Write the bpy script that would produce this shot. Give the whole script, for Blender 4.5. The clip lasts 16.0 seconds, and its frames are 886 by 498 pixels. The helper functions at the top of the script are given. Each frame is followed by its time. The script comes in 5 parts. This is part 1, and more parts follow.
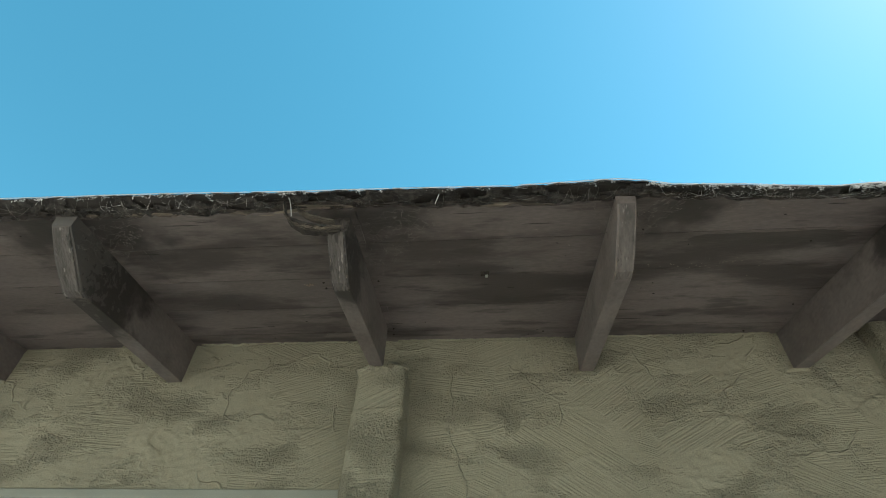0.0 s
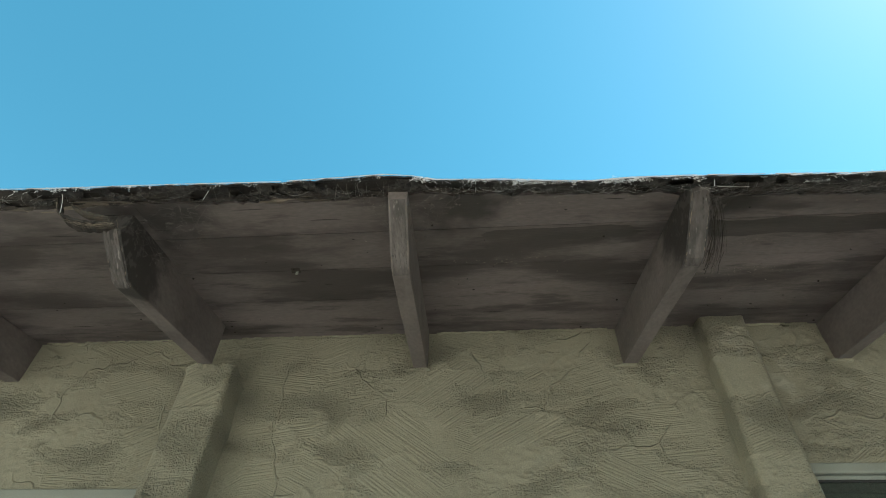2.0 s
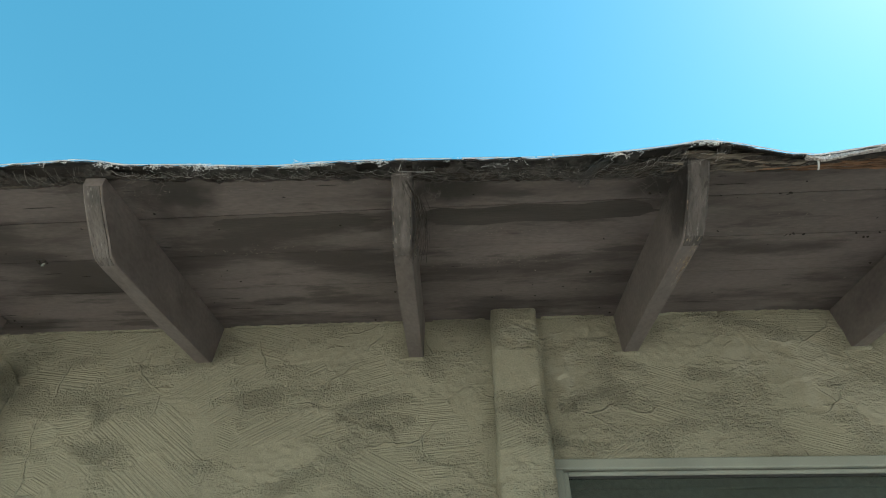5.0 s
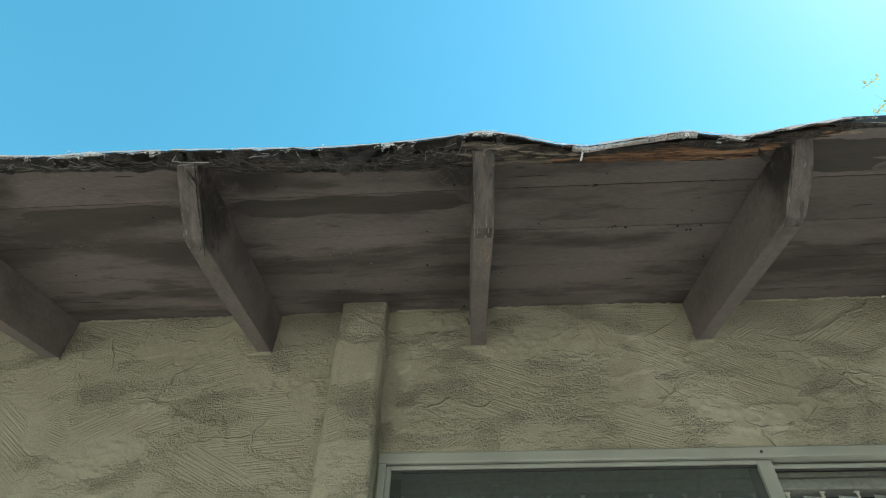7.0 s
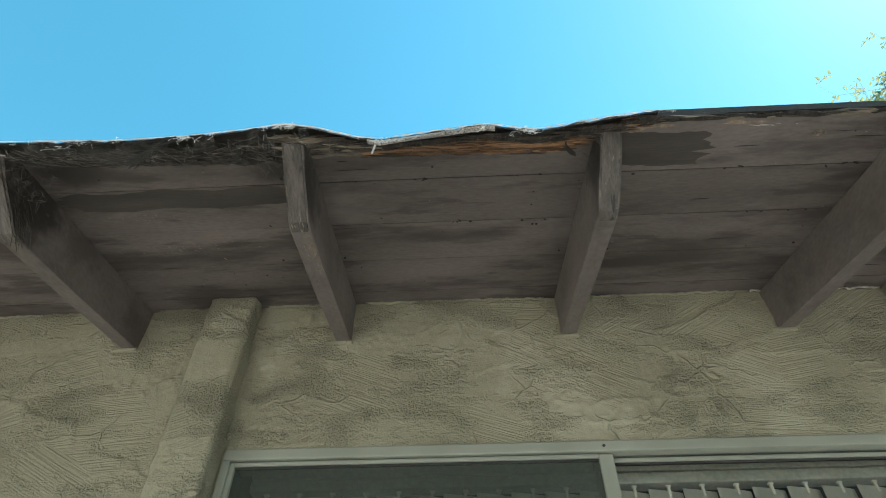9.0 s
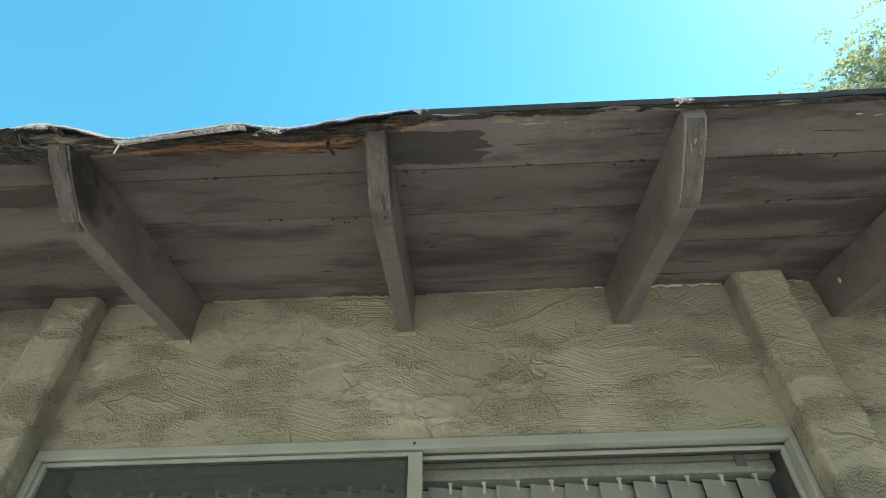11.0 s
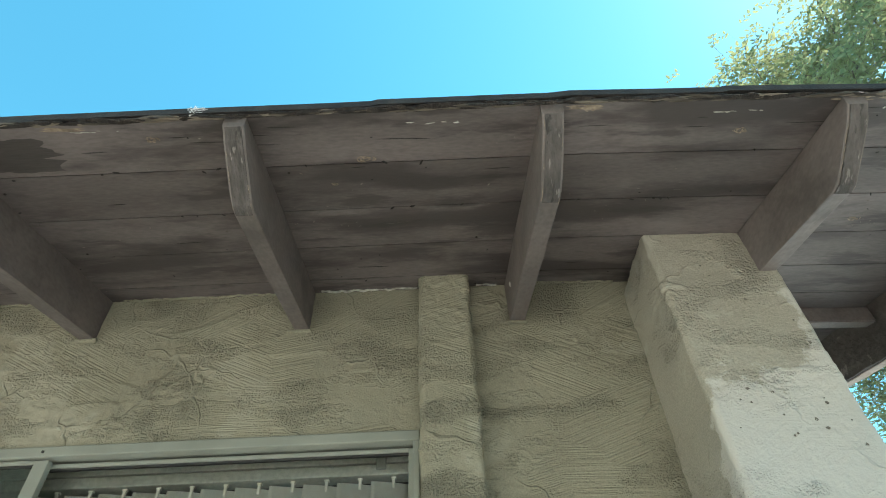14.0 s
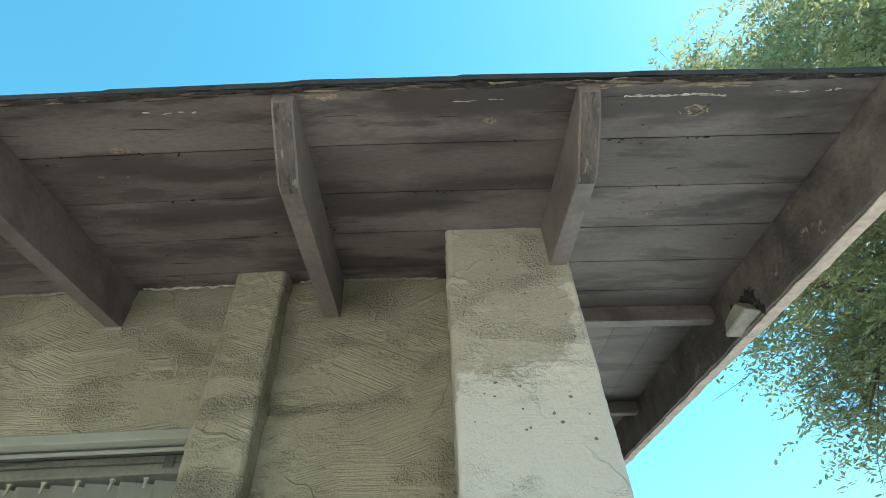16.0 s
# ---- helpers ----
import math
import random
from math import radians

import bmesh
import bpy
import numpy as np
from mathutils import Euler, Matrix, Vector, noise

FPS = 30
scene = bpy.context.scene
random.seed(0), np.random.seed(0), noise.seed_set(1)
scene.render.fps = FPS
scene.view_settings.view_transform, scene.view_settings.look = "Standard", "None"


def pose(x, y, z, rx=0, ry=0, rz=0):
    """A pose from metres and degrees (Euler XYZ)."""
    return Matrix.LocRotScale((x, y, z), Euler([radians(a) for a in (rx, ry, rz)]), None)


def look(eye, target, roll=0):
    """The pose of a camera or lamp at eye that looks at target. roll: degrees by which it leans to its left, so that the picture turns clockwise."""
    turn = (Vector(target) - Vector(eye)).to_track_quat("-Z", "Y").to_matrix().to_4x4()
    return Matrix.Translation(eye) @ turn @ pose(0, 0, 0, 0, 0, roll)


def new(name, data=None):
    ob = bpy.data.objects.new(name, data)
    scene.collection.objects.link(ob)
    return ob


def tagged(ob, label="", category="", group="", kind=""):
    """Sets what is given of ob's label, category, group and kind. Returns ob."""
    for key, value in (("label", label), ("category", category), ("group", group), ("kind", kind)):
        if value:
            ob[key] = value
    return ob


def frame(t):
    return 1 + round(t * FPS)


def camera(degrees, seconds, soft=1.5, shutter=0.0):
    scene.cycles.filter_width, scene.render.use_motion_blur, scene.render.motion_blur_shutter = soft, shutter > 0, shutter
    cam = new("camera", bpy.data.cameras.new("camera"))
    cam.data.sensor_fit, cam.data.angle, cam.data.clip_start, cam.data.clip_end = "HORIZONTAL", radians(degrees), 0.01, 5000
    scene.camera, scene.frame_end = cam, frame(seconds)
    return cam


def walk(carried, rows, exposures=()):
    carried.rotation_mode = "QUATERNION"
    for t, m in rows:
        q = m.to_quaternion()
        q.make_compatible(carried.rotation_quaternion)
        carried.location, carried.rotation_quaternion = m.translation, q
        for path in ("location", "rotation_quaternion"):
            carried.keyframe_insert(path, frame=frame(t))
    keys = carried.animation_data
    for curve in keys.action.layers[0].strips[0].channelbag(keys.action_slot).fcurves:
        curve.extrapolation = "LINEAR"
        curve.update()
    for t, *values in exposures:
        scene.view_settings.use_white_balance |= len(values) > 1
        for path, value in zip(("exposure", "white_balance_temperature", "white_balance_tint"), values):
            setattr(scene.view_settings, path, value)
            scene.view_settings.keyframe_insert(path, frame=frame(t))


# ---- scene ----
cam = camera(74.0, 16.0, soft=1.0)
PATH = [
    (0, (1.509, -1.524, 1.271), (1.35, -0.182, 2.746), 3.4),
    (0.5, (1.628, -1.509, 1.283), (1.472, -0.161, 2.752), 3.2),
    (1, (1.755, -1.497, 1.287), (1.605, -0.15, 2.758), 3.1),
    (1.5, (1.883, -1.491, 1.284), (1.741, -0.146, 2.758), 2.7),
    (2, (1.995, -1.482, 1.288), (1.861, -0.135, 2.76), 2.4),
    (2.5, (2.09, -1.454, 1.3), (1.958, -0.105, 2.771), 2.3),
    (3, (2.179, -1.432, 1.307), (2.048, -0.083, 2.777), 2.3),
    (3.5, (2.275, -1.417, 1.307), (2.146, -0.067, 2.776), 2.2),
    (4, (2.386, -1.406, 1.317), (2.262, -0.053, 2.785), 2.0),
    (6.5, (2.921, -1.372, 1.339), (2.832, -0.005, 2.796), 0.9),
    (7, (3.019, -1.356, 1.341), (2.936, 0.013, 2.797), 0.7),
    (7.5, (3.111, -1.342, 1.338), (3.033, 0.03, 2.79), 0.5),
    (8, (3.19, -1.335, 1.339), (3.123, 0.04, 2.789), 0.1),
    (8.5, (3.282, -1.33, 1.34), (3.222, 0.046, 2.79), -0.1),
    (9, (3.371, -1.329, 1.346), (3.32, 0.05, 2.794), -0.4),
    (11.5, (3.946, -1.305, 1.347), (3.918, 0.086, 2.784), -1.4),
    (12, (4.088, -1.29, 1.343), (4.073, 0.097, 2.784), -1.8),
    (12.5, (4.234, -1.276, 1.334), (4.233, 0.111, 2.774), -2.3),
    (13, (4.361, -1.268, 1.323), (4.358, 0.113, 2.77), -2.4),
    (13.5, (4.5, -1.288, 1.339), (4.508, 0.102, 2.777), -2.7),
    (14, (4.666, -1.305, 1.329), (4.683, 0.085, 2.767), -3.0),
    (14.5, (4.811, -1.294, 1.327), (4.827, 0.09, 2.771), -3.0),
    (15, (4.917, -1.285, 1.324), (4.932, 0.1, 2.768), -3.0),
    (15.5, (5.047, -1.263, 1.309), (5.065, 0.114, 2.759), -3.1),
    (16, (5.184, -1.256, 1.302), (5.2, 0.116, 2.757), -3.1),
]
walk(cam, [(t, look(eye, target, roll)) for t, eye, target, roll in PATH],
     [(0, 0.70), (4, 0.80), (7, 0.94), (9, 1.04), (11.5, 1.23), (12.5, 1.28), (16, 1.20)])

# ---- light ----
SUN_AZ, SUN_EL = radians(83), radians(54)          # clockwise from +y; height
world = bpy.data.worlds.new("world")
scene.world = world
world.use_nodes = True
wn = world.node_tree.nodes
sky = wn.new("ShaderNodeTexSky")
sky.sky_type, sky.sun_disc = "NISHITA", False
sky.sun_elevation, sky.sun_rotation = SUN_EL, SUN_AZ
sky.air_density, sky.dust_density, sky.ozone_density = 1.0, 0.2, 1.5
tint = wn.new("ShaderNodeHueSaturation")
tint.inputs["Hue"].default_value, tint.inputs["Saturation"].default_value = 0.459, 1.26
world.node_tree.links.new(sky.outputs["Color"], tint.inputs["Color"])
world.node_tree.links.new(tint.outputs["Color"], wn["Background"].inputs["Color"])
wn["Background"].inputs["Strength"].default_value = 0.16
lamp = bpy.data.lights.new("sun", "SUN")
lamp.energy, lamp.angle, lamp.color = 4.2, radians(0.55), (1.0, 0.95, 0.86)
sun = new("sun", lamp)
sun.matrix_world = look((math.sin(SUN_AZ) * math.cos(SUN_EL) * 30, math.cos(SUN_AZ) * math.cos(SUN_EL) * 30, math.sin(SUN_EL) * 30), (0, 0, 0))


# ---- materials ----
def surface(name, dark, light, scale=8.0, rough=0.8, bump=0.3, stretch=(1, 1, 1), fine=90.0, spots=None, spot_scale=3.0, spot_at=0.58, depth=0.01, metal=0.0, per=0.0, soft_spots=0.03):
    """Two scales of colour noise, optional sharp-edged spots of a third colour, and a bump."""
    m = bpy.data.materials.new(name)
    m.use_nodes = True
    nt = m.node_tree
    n, l = nt.nodes, nt.links
    b = n["Principled BSDF"]
    co = n.new("ShaderNodeTexCoord")
    mp = n.new("ShaderNodeMapping")
    mp.inputs["Scale"].default_value = stretch
    l.new(co.outputs["Object"], mp.inputs["Vector"])
    big = n.new("ShaderNodeTexNoise")
    big.inputs["Scale"].default_value, big.inputs["Detail"].default_value = scale, 6
    l.new(mp.outputs["Vector"], big.inputs["Vector"])
    small = n.new("ShaderNodeTexNoise")
    small.inputs["Scale"].default_value, small.inputs["Detail"].default_value = fine, 4
    l.new(mp.outputs["Vector"], small.inputs["Vector"])
    ramp = n.new("ShaderNodeValToRGB")
    ramp.color_ramp.elements[0].position, ramp.color_ramp.elements[1].position = 0.3, 0.72
    ramp.color_ramp.elements[0].color, ramp.color_ramp.elements[1].color = (*dark, 1), (*light, 1)
    l.new(big.outputs["Fac"], ramp.inputs["Fac"])
    mul = n.new("ShaderNodeMix")
    mul.data_type, mul.blend_type = "RGBA", "OVERLAY"
    mul.inputs["Factor"].default_value = 0.35
    l.new(ramp.outputs["Color"], mul.inputs["A"])
    l.new(small.outputs["Fac"], mul.inputs["B"])
    out = mul.outputs["Result"]
    if spots:
        sp = n.new("ShaderNodeTexNoise")
        sp.inputs["Scale"].default_value, sp.inputs["Detail"].default_value = spot_scale, 8
        sp.inputs["Roughness"].default_value = 0.62
        l.new(mp.outputs["Vector"], sp.inputs["Vector"])
        sr = n.new("ShaderNodeValToRGB")
        sr.color_ramp.elements[0].position, sr.color_ramp.elements[1].position = spot_at, spot_at + soft_spots
        l.new(sp.outputs["Fac"], sr.inputs["Fac"])
        mx = n.new("ShaderNodeMix")
        mx.data_type = "RGBA"
        l.new(sr.outputs["Color"], mx.inputs["Factor"])
        l.new(out, mx.inputs["A"])
        mx.inputs["B"].default_value = (*spots, 1)
        out = mx.outputs["Result"]
    if per:
        oi = n.new("ShaderNodeObjectInfo")
        hv = n.new("ShaderNodeHueSaturation")
        mr = n.new("ShaderNodeMapRange")
        mr.inputs["To Min"].default_value, mr.inputs["To Max"].default_value = 1 - per, 1 + per
        l.new(oi.outputs["Random"], mr.inputs["Value"])
        l.new(mr.outputs["Result"], hv.inputs["Value"])
        l.new(out, hv.inputs["Color"])
        out = hv.outputs["Color"]
    l.new(out, b.inputs["Base Color"])
    b.inputs["Roughness"].default_value, b.inputs["Metallic"].default_value = rough, metal
    bp = n.new("ShaderNodeBump")
    bp.inputs["Strength"].default_value, bp.inputs["Distance"].default_value = bump, depth
    l.new(small.outputs["Fac"], bp.inputs["Height"])
    l.new(bp.outputs["Normal"], b.inputs["Normal"])
    return m


def overlay(m, color, scale, at, soft, stretch=(1, 1, 1), amount=1.0, lean=(0, 0, 0), shift=0.0, detail=8.0, rough=0.6):
    """Lays a stain or worn colour over a material: noise, leaning towards one side of the thing, cut at a level."""
    n, l = m.node_tree.nodes, m.node_tree.links
    b = n["Principled BSDF"]
    co = n.new("ShaderNodeTexCoord")
    mp = n.new("ShaderNodeMapping")
    mp.inputs["Scale"].default_value = stretch
    l.new(co.outputs["Object"], mp.inputs["Vector"])
    tex = n.new("ShaderNodeTexNoise")
    tex.inputs["Scale"].default_value, tex.inputs["Detail"].default_value, tex.inputs["Roughness"].default_value = scale, detail, rough
    l.new(mp.outputs["Vector"], tex.inputs["Vector"])
    dot = n.new("ShaderNodeVectorMath")
    dot.operation = "DOT_PRODUCT"
    dot.inputs[1].default_value = lean
    l.new(co.outputs["Object"], dot.inputs[0])
    add = n.new("ShaderNodeMath")
    add.operation = "ADD"
    l.new(tex.outputs["Fac"], add.inputs[0])
    l.new(dot.outputs["Value"], add.inputs[1])
    lift = n.new("ShaderNodeMath")
    lift.operation = "ADD"
    lift.inputs[1].default_value = shift
    l.new(add.outputs[0], lift.inputs[0])
    level = n.new("ShaderNodeMapRange")
    level.interpolation_type = "SMOOTHSTEP"
    level.inputs["From Min"].default_value, level.inputs["From Max"].default_value = at, at + soft
    level.inputs["To Max"].default_value = amount
    l.new(lift.outputs[0], level.inputs["Value"])
    mx = n.new("ShaderNodeMix")
    mx.data_type = "RGBA"
    l.new(level.outputs["Result"], mx.inputs["Factor"])
    l.new(b.inputs["Base Color"].links[0].from_socket, mx.inputs["A"])
    mx.inputs["B"].default_value = (*color, 1)
    l.new(mx.outputs["Result"], b.inputs["Base Color"])
    return m


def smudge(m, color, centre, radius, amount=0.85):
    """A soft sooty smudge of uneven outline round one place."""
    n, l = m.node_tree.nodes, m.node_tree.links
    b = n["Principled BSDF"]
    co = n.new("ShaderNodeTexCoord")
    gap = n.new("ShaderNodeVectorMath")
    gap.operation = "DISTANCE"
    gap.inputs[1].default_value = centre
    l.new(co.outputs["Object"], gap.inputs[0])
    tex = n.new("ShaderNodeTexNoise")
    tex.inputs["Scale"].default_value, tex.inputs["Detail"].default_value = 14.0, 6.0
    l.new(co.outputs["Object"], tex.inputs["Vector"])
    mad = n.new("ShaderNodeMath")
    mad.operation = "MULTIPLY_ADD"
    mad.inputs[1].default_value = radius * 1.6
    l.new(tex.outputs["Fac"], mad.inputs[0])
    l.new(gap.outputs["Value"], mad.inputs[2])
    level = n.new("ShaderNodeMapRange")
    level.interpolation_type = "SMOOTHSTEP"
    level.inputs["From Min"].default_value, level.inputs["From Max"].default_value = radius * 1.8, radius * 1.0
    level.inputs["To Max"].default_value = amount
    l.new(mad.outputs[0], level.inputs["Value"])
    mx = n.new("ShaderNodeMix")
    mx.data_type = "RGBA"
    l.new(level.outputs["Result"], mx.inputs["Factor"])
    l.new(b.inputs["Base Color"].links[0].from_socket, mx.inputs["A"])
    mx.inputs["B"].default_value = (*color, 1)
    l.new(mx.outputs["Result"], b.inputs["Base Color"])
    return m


def stucco_material(name, dark, light, pale, rough_share=0.50, relief=0.0064, stroke=0.95):
    """Hand-trowelled stucco paint: combed strokes that turn from patch to patch, torn areas, lips, and chalky worn places."""
    m = surface(name, dark, light, 4, 0.88, 0.45, fine=260, spots=pale, spot_scale=1.6, spot_at=0.60, depth=0.002)
    n, l = m.node_tree.nodes, m.node_tree.links
    b = n["Principled BSDF"]

    def node(kind, **inputs):
        x = n.new(kind)
        for k, v in inputs.items():
            x.inputs[k].default_value = v
        return x

    def maths(op, a, b_):
        x = n.new("ShaderNodeMath")
        x.operation = op
        for k, v in enumerate((a, b_)):
            if isinstance(v, (int, float)):
                x.inputs[k].default_value = v
            else:
                l.new(v, x.inputs[k])
        return x.outputs[0]

    co = n.new("ShaderNodeTexCoord").outputs["Object"]
    warp = node("ShaderNodeTexNoise", Scale=7.0, Detail=3.0)
    l.new(co, warp.inputs["Vector"])
    add = n.new("ShaderNodeMix")
    add.data_type, add.blend_type = "RGBA", "ADD"
    add.inputs["Factor"].default_value = 0.11
    l.new(co, add.inputs["A"])
    l.new(warp.outputs["Color"], add.inputs["B"])
    cells = node("ShaderNodeTexVoronoi", Scale=4.6)
    l.new(add.outputs["Result"], cells.inputs["Vector"])
    split = n.new("ShaderNodeSeparateColor")
    l.new(cells.outputs["Color"], split.inputs["Color"])
    turn = n.new("ShaderNodeVectorRotate")
    turn.rotation_type = "Y_AXIS"
    l.new(co, turn.inputs["Vector"])
    l.new(maths("ADD", maths("MULTIPLY", split.outputs[0], 1.3), 0.92), turn.inputs["Angle"])
    squash = n.new("ShaderNodeMapping")
    squash.inputs["Scale"].default_value = (230, 230, 5)
    l.new(turn.outputs["Vector"], squash.inputs["Vector"])
    comb = node("ShaderNodeTexNoise", Scale=1.0, Detail=2.0)
    l.new(squash.outputs["Vector"], comb.inputs["Vector"])
    mask = node("ShaderNodeTexNoise", Scale=5.5, Detail=5.0, Roughness=0.65)
    wide = n.new("ShaderNodeMapping")
    wide.inputs["Scale"].default_value = (0.75, 0.9, 1.5)
    l.new(co, wide.inputs["Vector"])
    l.new(wide.outputs["Vector"], mask.inputs["Vector"])
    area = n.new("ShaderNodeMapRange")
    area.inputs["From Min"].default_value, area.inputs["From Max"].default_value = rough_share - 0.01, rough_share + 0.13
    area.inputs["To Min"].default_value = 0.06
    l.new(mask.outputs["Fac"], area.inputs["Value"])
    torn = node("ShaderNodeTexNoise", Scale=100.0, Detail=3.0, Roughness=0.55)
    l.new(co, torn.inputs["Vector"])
    crest = maths("SUBTRACT", 1.0, maths("MULTIPLY", maths("ABSOLUTE", maths("SUBTRACT", torn.outputs["Fac"], 0.5), 0.0), 5.0))
    bend = node("ShaderNodeTexNoise", Scale=3.2, Detail=4.0)
    l.new(co, bend.inputs["Vector"])
    swept = n.new("ShaderNodeMix")
    swept.data_type, swept.blend_type = "RGBA", "ADD"
    swept.inputs["Factor"].default_value = 0.32
    l.new(co, swept.inputs["A"])
    l.new(bend.outputs["Color"], swept.inputs["B"])
    rim = node("ShaderNodeTexVoronoi", Scale=3.4)
    rim.feature = "DISTANCE_TO_EDGE"
    l.new(swept.outputs["Result"], rim.inputs["Vector"])
    lip = n.new("ShaderNodeMapRange")
    lip.inputs["From Min"].default_value, lip.inputs["From Max"].default_value = 0.0, 0.015
    lip.inputs["To Min"].default_value, lip.inputs["To Max"].default_value = 1.0, 0.0
    l.new(rim.outputs["Distance"], lip.inputs["Value"])
    broken = node("ShaderNodeTexNoise", Scale=6.0, Detail=3.0)
    l.new(co, broken.inputs["Vector"])
    kept = n.new("ShaderNodeMapRange")
    kept.inputs["From Min"].default_value, kept.inputs["From Max"].default_value = 0.50, 0.58
    l.new(broken.outputs["Fac"], kept.inputs["Value"])
    lips = maths("MULTIPLY", lip.outputs["Result"], kept.outputs["Result"])
    strokes = maths("MULTIPLY", comb.outputs["Fac"], maths("MULTIPLY", maths("GREATER_THAN", split.outputs[2], 0.40), maths("SUBTRACT", 1.0, area.outputs["Result"])))
    height = maths("ADD", maths("MULTIPLY", maths("MULTIPLY", crest, area.outputs["Result"]), 1.3), maths("ADD", maths("MULTIPLY", strokes, stroke), maths("MULTIPLY", lips, 0.6)))
    bp = node("ShaderNodeBump", Strength=1.0, Distance=relief)
    l.new(height, bp.inputs["Height"])
    old = b.inputs["Normal"].links[0].from_node
    l.new(old.outputs["Normal"], bp.inputs["Normal"])
    l.new(bp.outputs["Normal"], b.inputs["Normal"])
    # shade in the crevices of the torn areas, put into the colour
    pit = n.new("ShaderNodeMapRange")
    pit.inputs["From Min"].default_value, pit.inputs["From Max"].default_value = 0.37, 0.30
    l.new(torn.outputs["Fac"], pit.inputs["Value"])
    crevice_shade = n.new("ShaderNodeMix")
    crevice_shade.data_type, crevice_shade.blend_type = "RGBA", "MULTIPLY"
    l.new(maths("MULTIPLY", maths("MULTIPLY", pit.outputs["Result"], area.outputs["Result"]), 0.16), crevice_shade.inputs["Factor"])
    l.new(b.inputs["Base Color"].links[0].from_socket, crevice_shade.inputs["A"])
    crevice_shade.inputs["B"].default_value = (0.35, 0.33, 0.30, 1)
    l.new(crevice_shade.outputs["Result"], b.inputs["Base Color"])
    return m


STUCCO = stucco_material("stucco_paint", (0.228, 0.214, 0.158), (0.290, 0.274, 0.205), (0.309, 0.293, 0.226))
# column stucco: chalky worn patch, with the front's extra sky light in its colour
CHALK_SKYLIT = overlay(stucco_material("chalky_skylit_stucco", (0.30, 0.281, 0.228), (0.375, 0.352, 0.29), (0.40, 0.378, 0.318), 0.53, 0.0042, 0.22),
                (0.60, 0.59, 0.55), 5.0, 0.47, 0.06, amount=0.6, lean=(0.8, -3.0, -1.2), shift=-2.53, detail=10.0, rough=0.66)
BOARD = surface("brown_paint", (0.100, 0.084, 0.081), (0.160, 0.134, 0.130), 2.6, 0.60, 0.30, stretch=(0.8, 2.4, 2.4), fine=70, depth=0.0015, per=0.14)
overlay(BOARD, (0.044, 0.036, 0.035), 2.0, 0.47, 0.15, stretch=(0.9, 3.4, 3.4), amount=0.85)                 # soft damp stains along the grain
overlay(BOARD, (0.040, 0.034, 0.032), 7.0, 0.55, 0.10, stretch=(0.5, 2.2, 2.2), amount=0.7)
overlay(BOARD, (0.198, 0.172, 0.166), 4.5, 0.57, 0.16, stretch=(0.7, 1.8, 1.8), amount=0.6)               # chalky scuffs
overlay(BOARD, (0.165, 0.146, 0.135), 40.0, 0.66, 0.05, stretch=(0.25, 3.0, 3.0), amount=0.45)              # thin scratches
overlay(BOARD, (0.30, 0.26, 0.22), 55.0, 0.755, 0.02, amount=0.7)                                            # pin-sized flakes

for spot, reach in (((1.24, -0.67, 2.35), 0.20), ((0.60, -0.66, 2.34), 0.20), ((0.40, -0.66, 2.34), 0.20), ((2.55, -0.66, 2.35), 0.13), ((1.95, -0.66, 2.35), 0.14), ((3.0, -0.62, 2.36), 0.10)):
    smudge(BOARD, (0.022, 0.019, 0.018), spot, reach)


def rafter_paint(name, dark_from=None):
    """Brown rafter paint; the second argument sets how far in from the roof edge soot and flank shade blacken the end.
    """
    m = surface(name, (0.106, 0.090, 0.085), (0.174, 0.149, 0.141), 5, 0.6, 0.35, stretch=(2, 1.0, 2), fine=60, depth=0.002, per=0.06)
    overlay(m, (0.066, 0.057, 0.053), 6.0, 0.55, 0.14, amount=0.6)
    overlay(m, (0.23, 0.205, 0.188), 30.0, 0.68, 0.05, stretch=(2, 0.5, 2), amount=0.5)
    if dark_from is not None:
        overlay(m, (0.022, 0.019, 0.018), 8.0, 0.44, 0.24, stretch=(1, 1, 1.3), amount=0.9, lean=(0, -2.6, 0), shift=2.6 * dark_from)
        overlay(m, (0.17, 0.155, 0.147), 46.0, 0.50, 0.06, amount=0.3, lean=(0, -1.2, 0), shift=1.2 * dark_from - 0.20)
    return m


RAFTER = rafter_paint("rafter_paint")
SOOTY = rafter_paint("sooty_rafter_paint", -0.555)
# black here is partly soot, partly the flank's shade put into the paint
BLACKENED = rafter_paint("blackened_rafter_paint", -0.47)
MOULD = rafter_paint("mouldy_rafter_paint", -0.33)
ENDCUT = surface("weathered_end", (0.050, 0.044, 0.041), (0.122, 0.106, 0.099), 22, 0.8, 0.9, stretch=(2.4, 0.7, 0.7), fine=90, depth=0.006, per=0.1)
overlay(ENDCUT, (0.34, 0.31, 0.29), 34.0, 0.60, 0.05, stretch=(2.6, 0.6, 0.6), amount=0.4)
overlay(ENDCUT, (0.025, 0.022, 0.020), 28.0, 0.60, 0.04, stretch=(2.0, 0.5, 0.5), amount=0.85)
PALE = surface("bare_lit_edge", (0.42, 0.34, 0.29), (0.62, 0.51, 0.44), 14, 0.8, 0.5, fine=70, depth=0.003)
BARGE = surface("barge_paint", (0.050, 0.043, 0.040), (0.175, 0.148, 0.135), 9, 0.75, 0.8, fine=60, spots=(0.27, 0.235, 0.215), spot_scale=15, spot_at=0.65, depth=0.008)
ROT = surface("rotten_wood", (0.055, 0.028, 0.017), (0.40, 0.215, 0.115), 22, 0.9, 0.9, stretch=(0.35, 3, 3), fine=120, depth=0.01)
